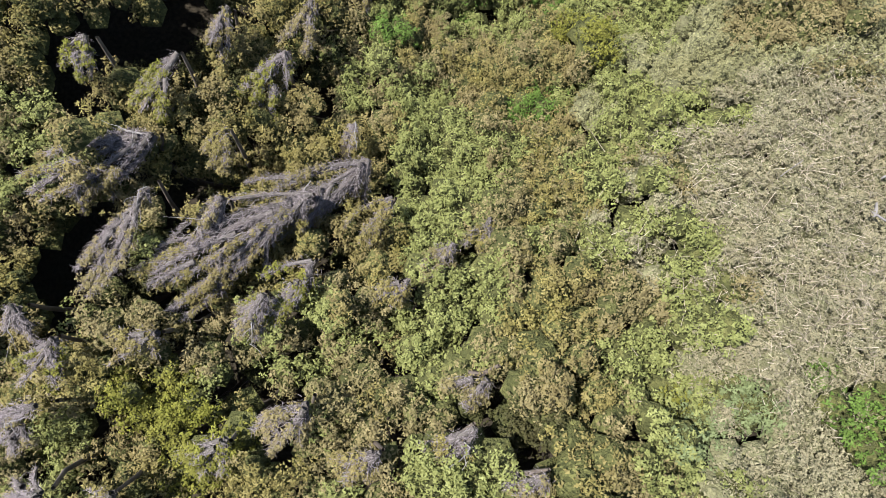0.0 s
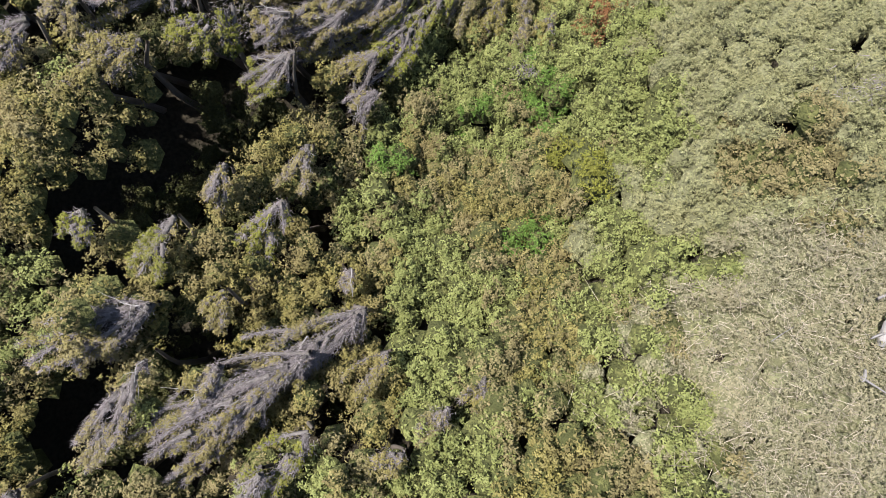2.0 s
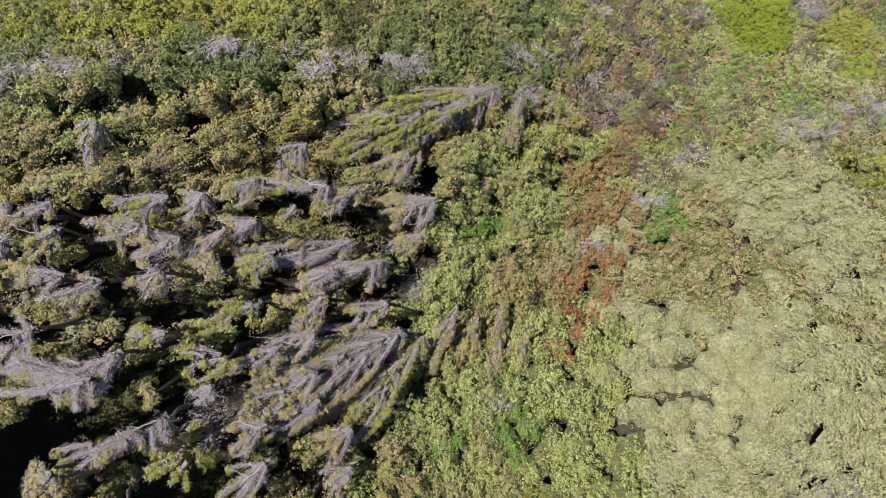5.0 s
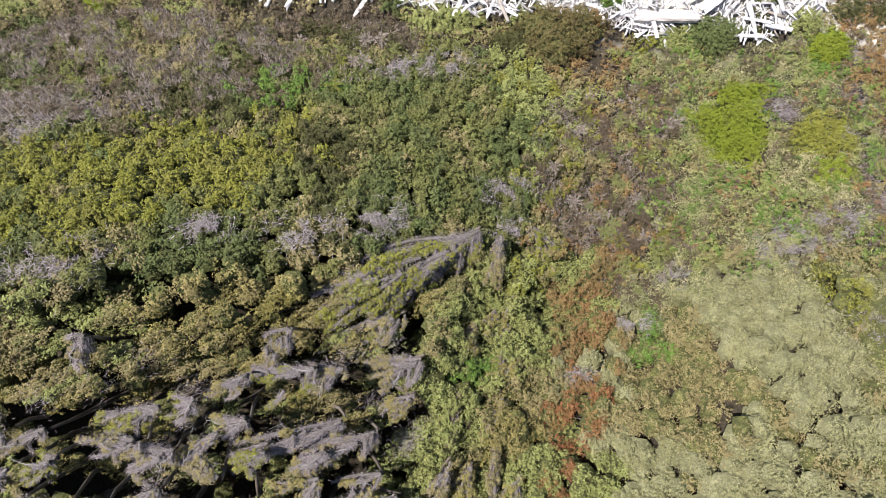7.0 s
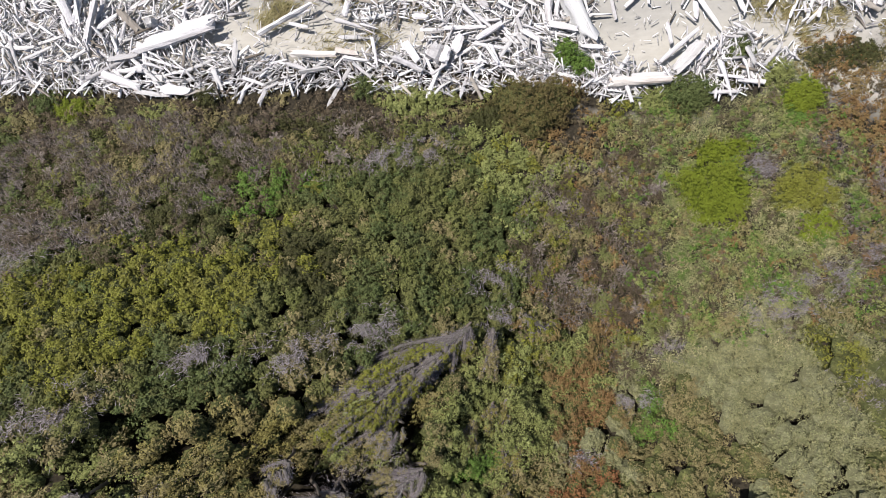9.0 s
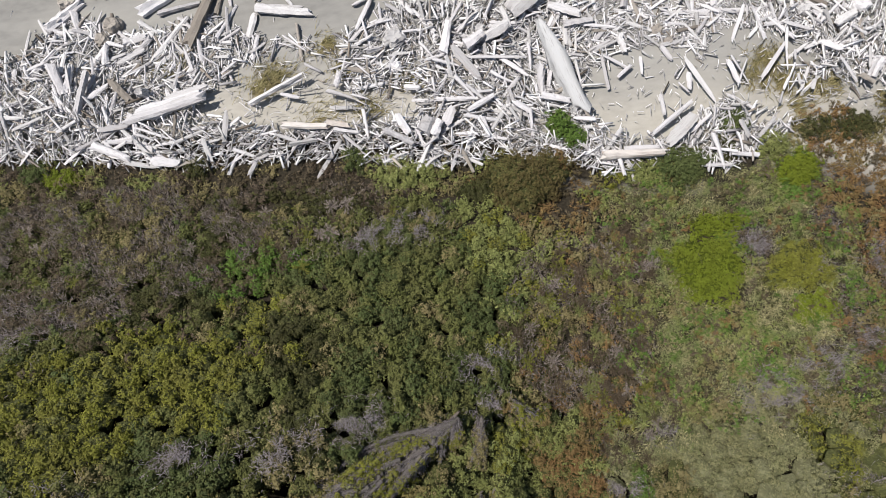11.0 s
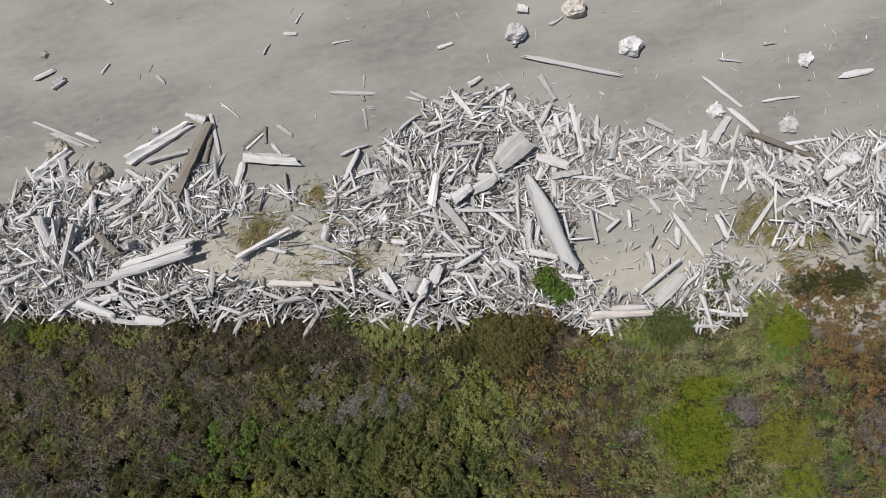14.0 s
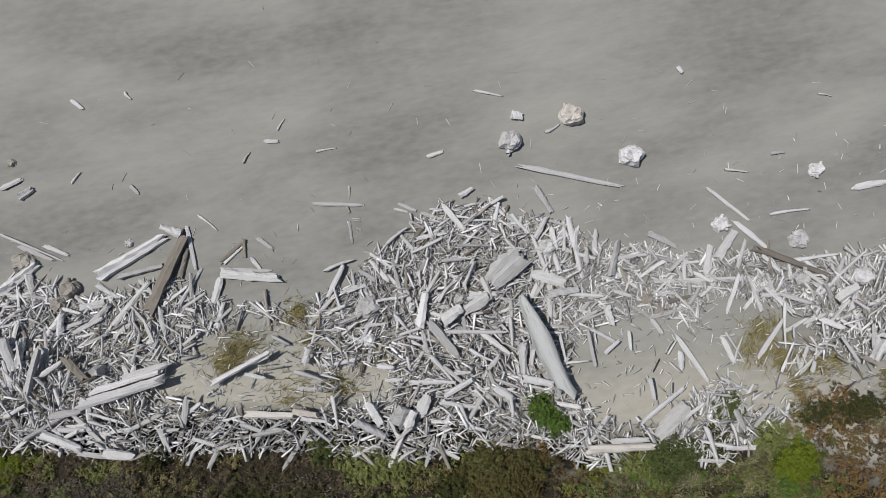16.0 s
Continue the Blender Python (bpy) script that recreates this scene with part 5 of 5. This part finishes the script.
def tussock(x, y, r, count, lean, label="tussock of dry olive dune grass bent over sand"):
    """Dune grass: arching blades that spring from one foot."""
    rng = np.random.default_rng(int(abs(x * 91 + y * 17) * 100) % 9973)
    n = count
    a, q = rng.uniform(0, 6.28, n), np.abs(rng.normal(size=n)) * r * 0.75
    patchy = np.array([noise.noise((x + u, y + w, 5.0)) for u, w in zip(np.cos(a) * q * 2.5, np.sin(a) * q * 2.5)]) > -0.08
    a, q, n = a[patchy], q[patchy], int(patchy.sum())
    px, py = np.cos(a) * q, np.sin(a) * q * 0.75
    gz = float(ground(x, y))
    foot = np.column_stack([px, py, ground(x + px, y + py) - gz - 0.02])
    turn = lean + rng.normal(size=n) * 0.55
    way = np.column_stack([np.cos(turn), np.sin(turn), rng.uniform(0.35, 0.9, n)])
    ln = rng.uniform(0.25, 0.6, n)[:, None]
    wide = np.column_stack([-np.sin(turn), np.cos(turn), np.zeros(n)]) * 0.009
    mid = foot + unit(way) * ln * 0.55
    tip = mid + unit(way * [1, 1, -0.15]) * ln * 0.5
    v = np.stack([foot - wide, foot + wide, mid + wide, mid - wide, mid - wide, mid + wide, tip + wide * 0.2, tip - wide * 0.2], 1).reshape(-1, 3)
    ob = thing("grass_tussock", mesh_of("grass_tussock", v, quads(v)), LEAF["grass"], label, "grass", "dune grass tussocks")
    ob.location = (x, y, gz)


def stump(x, y, r, label, wood="white", high=0.6):
    """A weathered stump or root wad: a fluted butt with broken root arms."""
    rng = np.random.default_rng(int(abs(x * 37 + y * 19) * 100) % 9973)
    root = new("driftwood_stump")
    tagged(root, label, "driftwood", "stumps on the beach")
    z = float(ground(x, y)) + float(pile(x, y)) * 0.8
    root.location = (x, y, z)
    sides, rings = 16, 7
    ang = np.linspace(0, 2 * math.pi, sides, endpoint=False)
    flute = 1 + 0.1 * np.sin(5 * ang + x) + 0.07 * rng.normal(size=sides)
    v = []
    for k in range(rings):
        s = k / (rings - 1)
        rad = r * (1.0 - 0.42 * s ** 2) * flute * (1 + 0.05 * rng.normal(size=sides))
        v.append(np.column_stack([np.cos(ang) * rad, np.sin(ang) * rad * 0.85, np.full(sides, -0.1 + (high * r + 0.1) * s ** 0.8) + rng.normal(size=sides) * 0.06 * r * (k > 3)]))
    v.append(np.array([[0, 0, high * r * 0.8]]))
    v = np.concatenate(v)
    i = np.arange(rings - 1)[:, None] * sides
    j = np.arange(sides)[None]
    f = np.stack([i + j, i + (j + 1) % sides, i + sides + (j + 1) % sides, i + sides + j], -1).reshape(-1, 4).tolist()
    last = (rings - 1) * sides
    f += [(last + q, last + (q + 1) % sides, len(v) - 1) for q in range(sides)]
    me = bpy.data.meshes.new("butt")
    me.from_pydata(v.tolist(), [], f)
    thing("butt", me, WOOD[wood], parent=root)
    for q in range(rng.integers(2, 5)):
        a = rng.uniform(0, 6.28)
        k = np.linspace(0, 1, 5)[:, None]
        end = np.array([math.cos(a), math.sin(a), rng.uniform(-0.1, 0.4)]) * r * rng.uniform(0.8, 1.08)
        tv, tf = tube(end * k + rng.normal(size=(5, 3)) * 0.05 * r, np.linspace(0.34, 0.16, 5) * r, 6)
        thing("root", mesh_of("root", tv, tf, True), WOOD[wood], parent=root)


shrub(7.0, 26.2, 1.8, 1.25, 1.2, "umber", "large brownish-olive dome shrub beside the driftwood", (0.045, 0.036), 1000)
shrub(5.2, 26.1, 1.0, 0.6, 0.5, "dark", "low dark olive shrub beside the driftwood")
shrub(8.45, 26.6, 0.35, 0.5, 0.5, "rust", "small red-leaved shrub against the driftwood")
shrub(8.8, 28.2, 0.5, 0.6, 0.7, "bright", "bright green leafy plant among driftwood")
shrub(9.3, 27.6, 0.4, 0.35, 0.55, "bright", "bright green leafy plant among driftwood")
shrub(11.9, 25.7, 0.9, 0.5, 0.3, "green", "low green plant in front of the driftwood")
shrub(13.3, 25.6, 1.1, 0.8, 0.6, "deep", "dull green rounded shrub at the driftwood's edge")
shrub(15.9, 27.0, 0.55, 0.55, 0.5, "deep", "dark green shrub between driftwood logs")
shrub(15.2, 26.0, 0.5, 0.6, 0.35, "dark", "small dark green shrub between driftwood logs")
shrub(17.1, 25.8, 0.65, 0.55, 0.45, "green", "fresh green shrub at the driftwood's edge")
shrub(17.9, 24.6, 0.95, 0.7, 0.6, "mat", "vivid green rounded shrub at the turf's edge")
shrub(17.6, 23.7, 0.8, 0.6, 0.35, "bright", "low bright green plants beside turf")
shrub(2.4, 27.2, 1.5, 0.6, 0.45, "green", "long low green shrub along the driftwood")
shrub(0.4, 28.3, 0.4, 0.6, 0.4, "deep", "small green shrub among driftwood")
shrub(-5.9, 29.0, 0.5, 0.45, 0.4, "dark", "small dark shrub at the driftwood's edge")
shrub(-12.4, 30.0, 0.6, 0.45, 0.4, "deep", "small dark green shrub by driftwood")
shrub(-11.4, 29.6, 0.9, 0.45, 0.35, "mat", "low yellow-green shrub by driftwood")
shrub(16.3, 20.9, 1.35, 0.95, 0.6, "yellow", "yellow-green rounded shrub with bare grey middle")
shrub(16.2, 19.4, 1.0, 0.6, 0.4, "mat", "low vivid green shrub on the slope")
shrub(19.2, 26.2, 0.9, 0.5, 0.3, "dark", "low brownish shrub on sand")
shrub(21.0, 26.0, 1.1, 0.6, 0.35, "dark", "low brownish shrub on sand")
shrub(-8.4, 26.4, 0.6, 0.4, 0.3, "green", "small green shrub among withered ferns")

shrub(13.0, 21.3, 1.6, 1.6, 0.5, "mat", "vivid green mat of low ground cover on turf", (0.042, 0.034), 800)
shrub(14.0, 23.0, 1.3, 0.6, 0.4, "mat", "long vivid green mat of ground cover on turf", (0.042, 0.034), 800)
for gx, gy, gr, gn, gl in ((-2.6, 32.4, 0.9, 900, 0.4), (-3.2, 32.0, 0.5, 350, 0.3), (-0.2, 33.5, 0.5, 420, -0.3), (0.3, 32.2, 0.4, 260, 0.4), (1.1, 30.3, 0.7, 400, 0.2), (-0.8, 30.5, 0.7, 350, 0.2), (3.0, 31.2, 0.6, 260, 0.5), (-6.9, 33.4, 0.5, 220, 0.4), (-6.3, 33.7, 0.4, 160, 0.4), (18.2, 29.6, 0.75, 900, -2.0), (18.6, 28.6, 0.7, 900, -1.9), (17.6, 28.9, 0.6, 450, -2.2), (19.6, 27.9, 0.8, 420, 0.3), (18.7, 27.2, 0.6, 300, 0.5), (20.5, 27.9, 0.6, 250, 0.2), (-7.4, 28.9, 0.4, 150, 0.3)):
    tussock(gx, gy, gr, gn, gl)

stump(-9.23, 35.35, 0.35, "dark round stump end in driftwood", "brown")
stump(-7.68, 32.58, 0.27, "short sawn stump among driftwood", "grey", 1.6)
stump(-10.41, 37.3, 0.5, "dark tangled root wad on sand", "brown")
stump(-8.7, 35.9, 0.42, "gnarled brown root snag in driftwood", "brown", 0.8)
stump(-6.17, 37.29, 0.2, "small gnarled root on sand", "grey")
stump(2.82, 33.18, 0.5, "gnarled grey root wad on driftwood", "grey")
stump(2.66, 31.9, 0.3, "small bleached root wad among driftwood", "white")
stump(6.4, 32.9, 0.25, "round grey stump end among driftwood", "grey")
stump(10.21, 34.3, 0.4, "blocky grey stump beside planks", "grey")
stump(17.25, 34.0, 0.36, "bleached root wad at a log's end", "white")
stump(20.24, 32.85, 0.42, "bleached stump half sunk in sand", "white")
stump(20.04, 31.28, 0.3, "grey root wad among driftwood", "grey")
stump(13.81, 31.55, 0.28, "dark brown rotten root on sand", "brown")
stump(14.2, 31.0, 0.2, "small dark rotten root on sand", "brown")
stump(22.4, 31.0, 0.4, "square bleached stump among driftwood", "white")
stump(9.56, 38.72, 0.5, "bleached ribbed stump standing alone on sand", "white", 0.9)
stump(12.13, 39.32, 0.52, "brown-streaked blocky stump alone on sand", "red", 0.9)
stump(14.2, 37.3, 0.5, "bleached rounded stump alone on sand", "white", 0.9)
stump(21.5, 35.5, 0.34, "forked bleached root on sand", "white")
stump(-10.3, 41.3, 0.2, "small dark root on sand", "brown")


def frond_mesh(seed, tint):
    """An arching frond along x, cut into leaflets on both sides of its stalk."""
    rng = np.random.default_rng(seed)
    s = np.linspace(0.1, 1, 10)
    line = np.column_stack([s * 0.45, np.zeros(10), 0.15 * np.sin(s * 2.4)])
    out = [leaf_verts(line, unit(np.tile([0, 0, 1.0], (10, 1)) + rng.normal(size=(10, 3)) * 0.15), 0.085, 0.045, rng, np.tile(unit(np.array([0.4, q, 0.0])), (10, 1))).reshape(-1, 3) for q in (-1, 1)]
    stalk = leaf_verts(line[:1], np.array([[0, 0, 1.0]]), 0.4, 0.02, rng, np.array([[1.0, 0, 0.1]])).reshape(-1, 3)
    v = np.concatenate(out + [stalk])
    me = mesh_of("frond", v, threes(v))
    me.materials.append(LEAF[tint])
    return me


FRONDS = {tint: [frond_mesh(60 + q, tint) for q in range(5)] for tint in ("yellow", "brown", "stalk", "green")}
FERN_LABEL = {"yellow": "yellowing sword fern among low scrub", "green": "green sword fern among low scrub", "brown": "withered brown sword fern among low scrub", "stalk": "bleached withered sword fern among low scrub"}


def fern(x, y, tint, size, rng):
    """A sword fern: a rosette of fronds round one foot."""
    root = new("fern")
    tagged(root, FERN_LABEL[tint], "fern", "sword ferns")
    root.matrix_world = pose(x, y, float(canopy(x, y)) - 0.1, rng.uniform(-12, 12), rng.uniform(-12, 12), rng.uniform(0, 360)) @ Matrix.Diagonal((size, size, size, 1))
    for k in range(10):
        ob = new("frond", rng.choice(FRONDS[tint]))
        ob.parent = root
        ob.matrix_basis = pose(0, 0, 0, 0, rng.uniform(-25, 10), k * 36 + rng.uniform(-14, 14)) @ Matrix.Diagonal((rng.uniform(0.7, 1.2), 1, 1, 1))


def ferns():
    rng = random.Random(44)
    made = 0
    while made < 240:
        cx, cy, rx, ry = rng.choice(((7.6, 20.6, 2.8, 2.8), (7.6, 20.6, 2.8, 2.8), (8.4, 17.4, 2.2, 1.8), (-9.0, 26.2, 6.0, 2.2), (-1.0, 25.6, 3.0, 1.4), (10.5, 22.8, 1.6, 1.2)))
        x, y = cx + rng.uniform(-rx, rx), cy + rng.uniform(-ry, ry)
        if ((x - cx) / rx) ** 2 + ((y - cy) / ry) ** 2 > 1 or y > float(shore(x)) - 0.3:
            continue
        fern(x, y, rng.choice(("brown", "brown", "brown", "stalk", "green", "yellow")), rng.uniform(0.4, 0.75), rng)
        made += 1


ferns()


def sand_litter():
    """Small chips and twigs strewn over the open sand."""
    rng = np.random.default_rng(21)
    n = 260
    x, y = rng.uniform(-14, 26, n), 33 + np.abs(rng.normal(size=n)) * 5.5 - 0.12 * rng.uniform(0, 20, n)
    keep = y > np.interp(x, (-14, -5, 0, 6, 12, 24), (37, 36.5, 34.5, 37, 34.5, 32.5))
    x, y = x[keep], y[keep]
    n = len(x)
    a = rng.uniform(0, 6.28, n)
    ln = rng.uniform(0.08, 0.4, n)[:, None]
    st = np.column_stack([x, y, ground(x, y) + 0.012])
    v = stick_verts(st, np.column_stack([np.cos(a), np.sin(a), np.zeros(n)]) * ln, 0.011)
    thing("sand_litter", mesh_of("sand_litter", v, quads(v)), BITS["grey"], "scattered small bleached sticks on open sand", "driftwood", kind="stuff")


def dead_stalks():
    """Upright withered stalks that stand through the low scrub."""
    rng = np.random.default_rng(8)
    pts = []
    for cx, cy, rx, ry, n in ((-9.5, 26.3, 6.5, 2.6, 22000), (7.7, 20.6, 2.8, 3.2, 7000), (8.0, 17.6, 2.0, 2.0, 1200), (18.6, 20, 1.6, 5, 3400), (-1, 26, 2.5, 1.5, 1200)):
        a, q = rng.uniform(0, 6.28, n), np.sqrt(rng.uniform(0, 1, n))
        pts.append(np.column_stack([cx + np.cos(a) * q * rx, cy + np.sin(a) * q * ry]))
    p = np.concatenate(pts)
    p = p[p[:, 1] < shore(p[:, 0]) - 0.2]
    n = len(p)
    st = np.column_stack([p, canopy(p[:, 0], p[:, 1]) - 0.12])
    bunch = np.array([noise.noise((a * 0.8, b * 0.8, 30)) for a, b in p])
    st, n = st[bunch > -0.1], int((bunch > -0.1).sum())
    way = unit(rng.normal(size=(n, 3)) * [0.5, 0.5, 0.3] + [-0.15, 0.45, 0.6]) * rng.uniform(0.08, 0.22, n)[:, None]
    v = twig_verts(st, way, 0.012)
    thing("withered_stalks", mesh_of("withered_stalks", v, threes(v)), LEAF["stalk"], "withered pinkish-brown stalks standing in low scrub", "stalks", kind="stuff")


def low_plants():
    """Rosettes and low tufts of many kinds scattered over the turf."""
    rng = np.random.default_rng(61)
    for kind, count, leaf, label in (("bright", 420, 0.06, "bright green rosettes growing through the turf"), ("green", 520, 0.06, "green low plants growing through the turf"), ("brown", 300, 0.07, "brown withered low plants in the turf"), ("rust", 110, 0.07, "rust-brown low plants in the turf"), ("dark", 200, 0.06, "dark green low plants in the turf")):
        x, y = rng.uniform(8.8, 19.5, count * 4), rng.uniform(16.2, 25.4, count * 4)
        bunch = np.array([noise.noise((a * 0.7, b * 0.7, leaf * 900 + len(kind))) + 0.5 * noise.noise((a * 1.9, b * 1.9, 4.0 + len(kind))) for a, b in zip(x, y)])
        keep = (bunch > 0.08) & (y < shore(x) - 0.3) & np.array([not kept_clear(a, b) for a, b in zip(x, y)])
        p = np.column_stack([x, y])[keep][:count]
        c = np.column_stack([p, canopy(p[:, 0], p[:, 1]) + 0.02])
        leafy("low_plants", [tuft_leaves(c, rng.uniform(0.08, 0.17, len(c)), 4, 9, leaf, leaf * 0.65, rng, 0.5, size=(0.04, 0.09))], LEAF[kind], label, "plants", "stuff")


def brush_patches():
    """Patches of bare grey brush that lie over the thicket."""
    rng = np.random.default_rng(18)
    out = []
    for x, y, r, n in ((5.7, 13.4, 0.35, 160), (13.5, 17.0, 0.9, 700), (7.9, 14.9, 0.5, 260), (9.6, 16.4, 0.5, 200), (0.6, 25.0, 0.6, 380), (2.2, 25.2, 0.8, 520), (4.0, 20.0, 0.7, 380), (3.9, 18.6, 0.5, 260), (-13.0, 24.2, 2.0, 450), (-10.0, 24.2, 1.2, 150), (17.6, 18.3, 0.5, 240), (19.8, 20.5, 1.2, 900), (-2.6, 19.2, 0.8, 420), (-0.4, 19.4, 0.7, 420), (-8.8, 19.0, 0.8, 520), (-11.5, 18.6, 1.2, 800), (-5.3, 19.6, 0.5, 260), (15.6, 14.4, 1.0, 520), (-14.5, 22.5, 1.5, 450), (15.0, 22.0, 0.5, 400), (13.8, 17.4, 0.8, 500), (15.6, 17.8, 0.9, 600), (16.9, 21.0, 0.4, 200), (2.1, 8.9, 0.4, 150), (9.9, 7.2, 0.7, 200)):
        n *= 3
        px, py = x + rng.normal(size=n) * r * 0.75, y + rng.normal(size=n) * r * 0.4
        bunch = np.array([noise.noise((u * 2.2, w * 2.2, 70)) for u, w in zip(px, py)]) > -0.05
        px, py = px[bunch], py[bunch]
        n = len(px)
        st = np.column_stack([px, py, canopy(px, py) + rng.uniform(-0.15, 0.15, n)])
        way = unit(rng.normal(size=(n, 3)) + [-0.6, -0.2, 0.1]) * rng.uniform(0.07, 0.26, n)[:, None]
        out.append(twig_verts(st, way, 0.007))
    v = np.concatenate(out)
    thing("dead_brush", mesh_of("dead_brush", v, threes(v)), LEAF["twig"], "lilac-grey leafless brush lying over the scrub", "brush", kind="stuff")


def straw_patches():
    """Dry bent stems that lie over the pale scrub of the slope."""
    rng = np.random.default_rng(28)
    out = []
    for x, y, r, n in ((4.6, 2.2, 0.9, 200), (6.0, 0.6, 1.6, 800), (7.2, 2.4, 1.2, 400), (7.6, -0.8, 1.5, 700), (5.4, -1.4, 1.2, 350), (2.9, 0.4, 0.5, 60), (8.2, 3.6, 1.0, 220)):
        px, py = x + rng.normal(size=n) * r * 0.8, y + rng.normal(size=n) * r * 0.6
        st = np.column_stack([px, py, canopy(px, py) + lumps(px, py) * 0.5 + rng.uniform(-0.12, 0.12, n)])
        long = rng.uniform(0.08, 0.3, n) * np.where(rng.random(n) < 0.06, 3.0, 1.0)
        way = unit(rng.normal(size=(n, 3)) * [1, 1, 0.35] + [-0.5, 0.45, 0.15]) * long[:, None]
        out.append(twig_verts(st, way, 0.0048))
    v = np.concatenate(out)
    thing("dry_stems", mesh_of("dry_stems", v, threes(v)), LEAF["straw"], "dry beige stems bent over pale scrub", "stems", kind="stuff")


# Bleached dead stubs that stand out of the scrub on the slope.
for sx, sy, sl, sw, turn, tip in ((8.0, 0.9, 0.3, 0.09, 100, -30), (8.35, 0.6, 0.9, 0.05, -35, 0), (8.95, 2.4, 0.35, 0.1, 10, 0), (9.05, 1.85, 1.0, 0.28, 70, -15), (8.8, 1.65, 0.7, 0.07, 15, 0), (6.4, 1.8, 0.5, 0.025, 35, -10)):
    snag = new("dead_branch", log_data(int(sl * 100), "b", "limb"))
    snag.matrix_world = pose(sx, sy, float(canopy(sx, sy)) + 0.1, 0, tip, turn) @ Matrix.Diagonal((sl, sw, sw, 1))
    tagged(snag, "bleached bare dead branch lying on pale scrub", "branch", "dead branches on the scrub")

sand_litter()
dead_stalks()
brush_patches()
straw_patches()
low_plants()
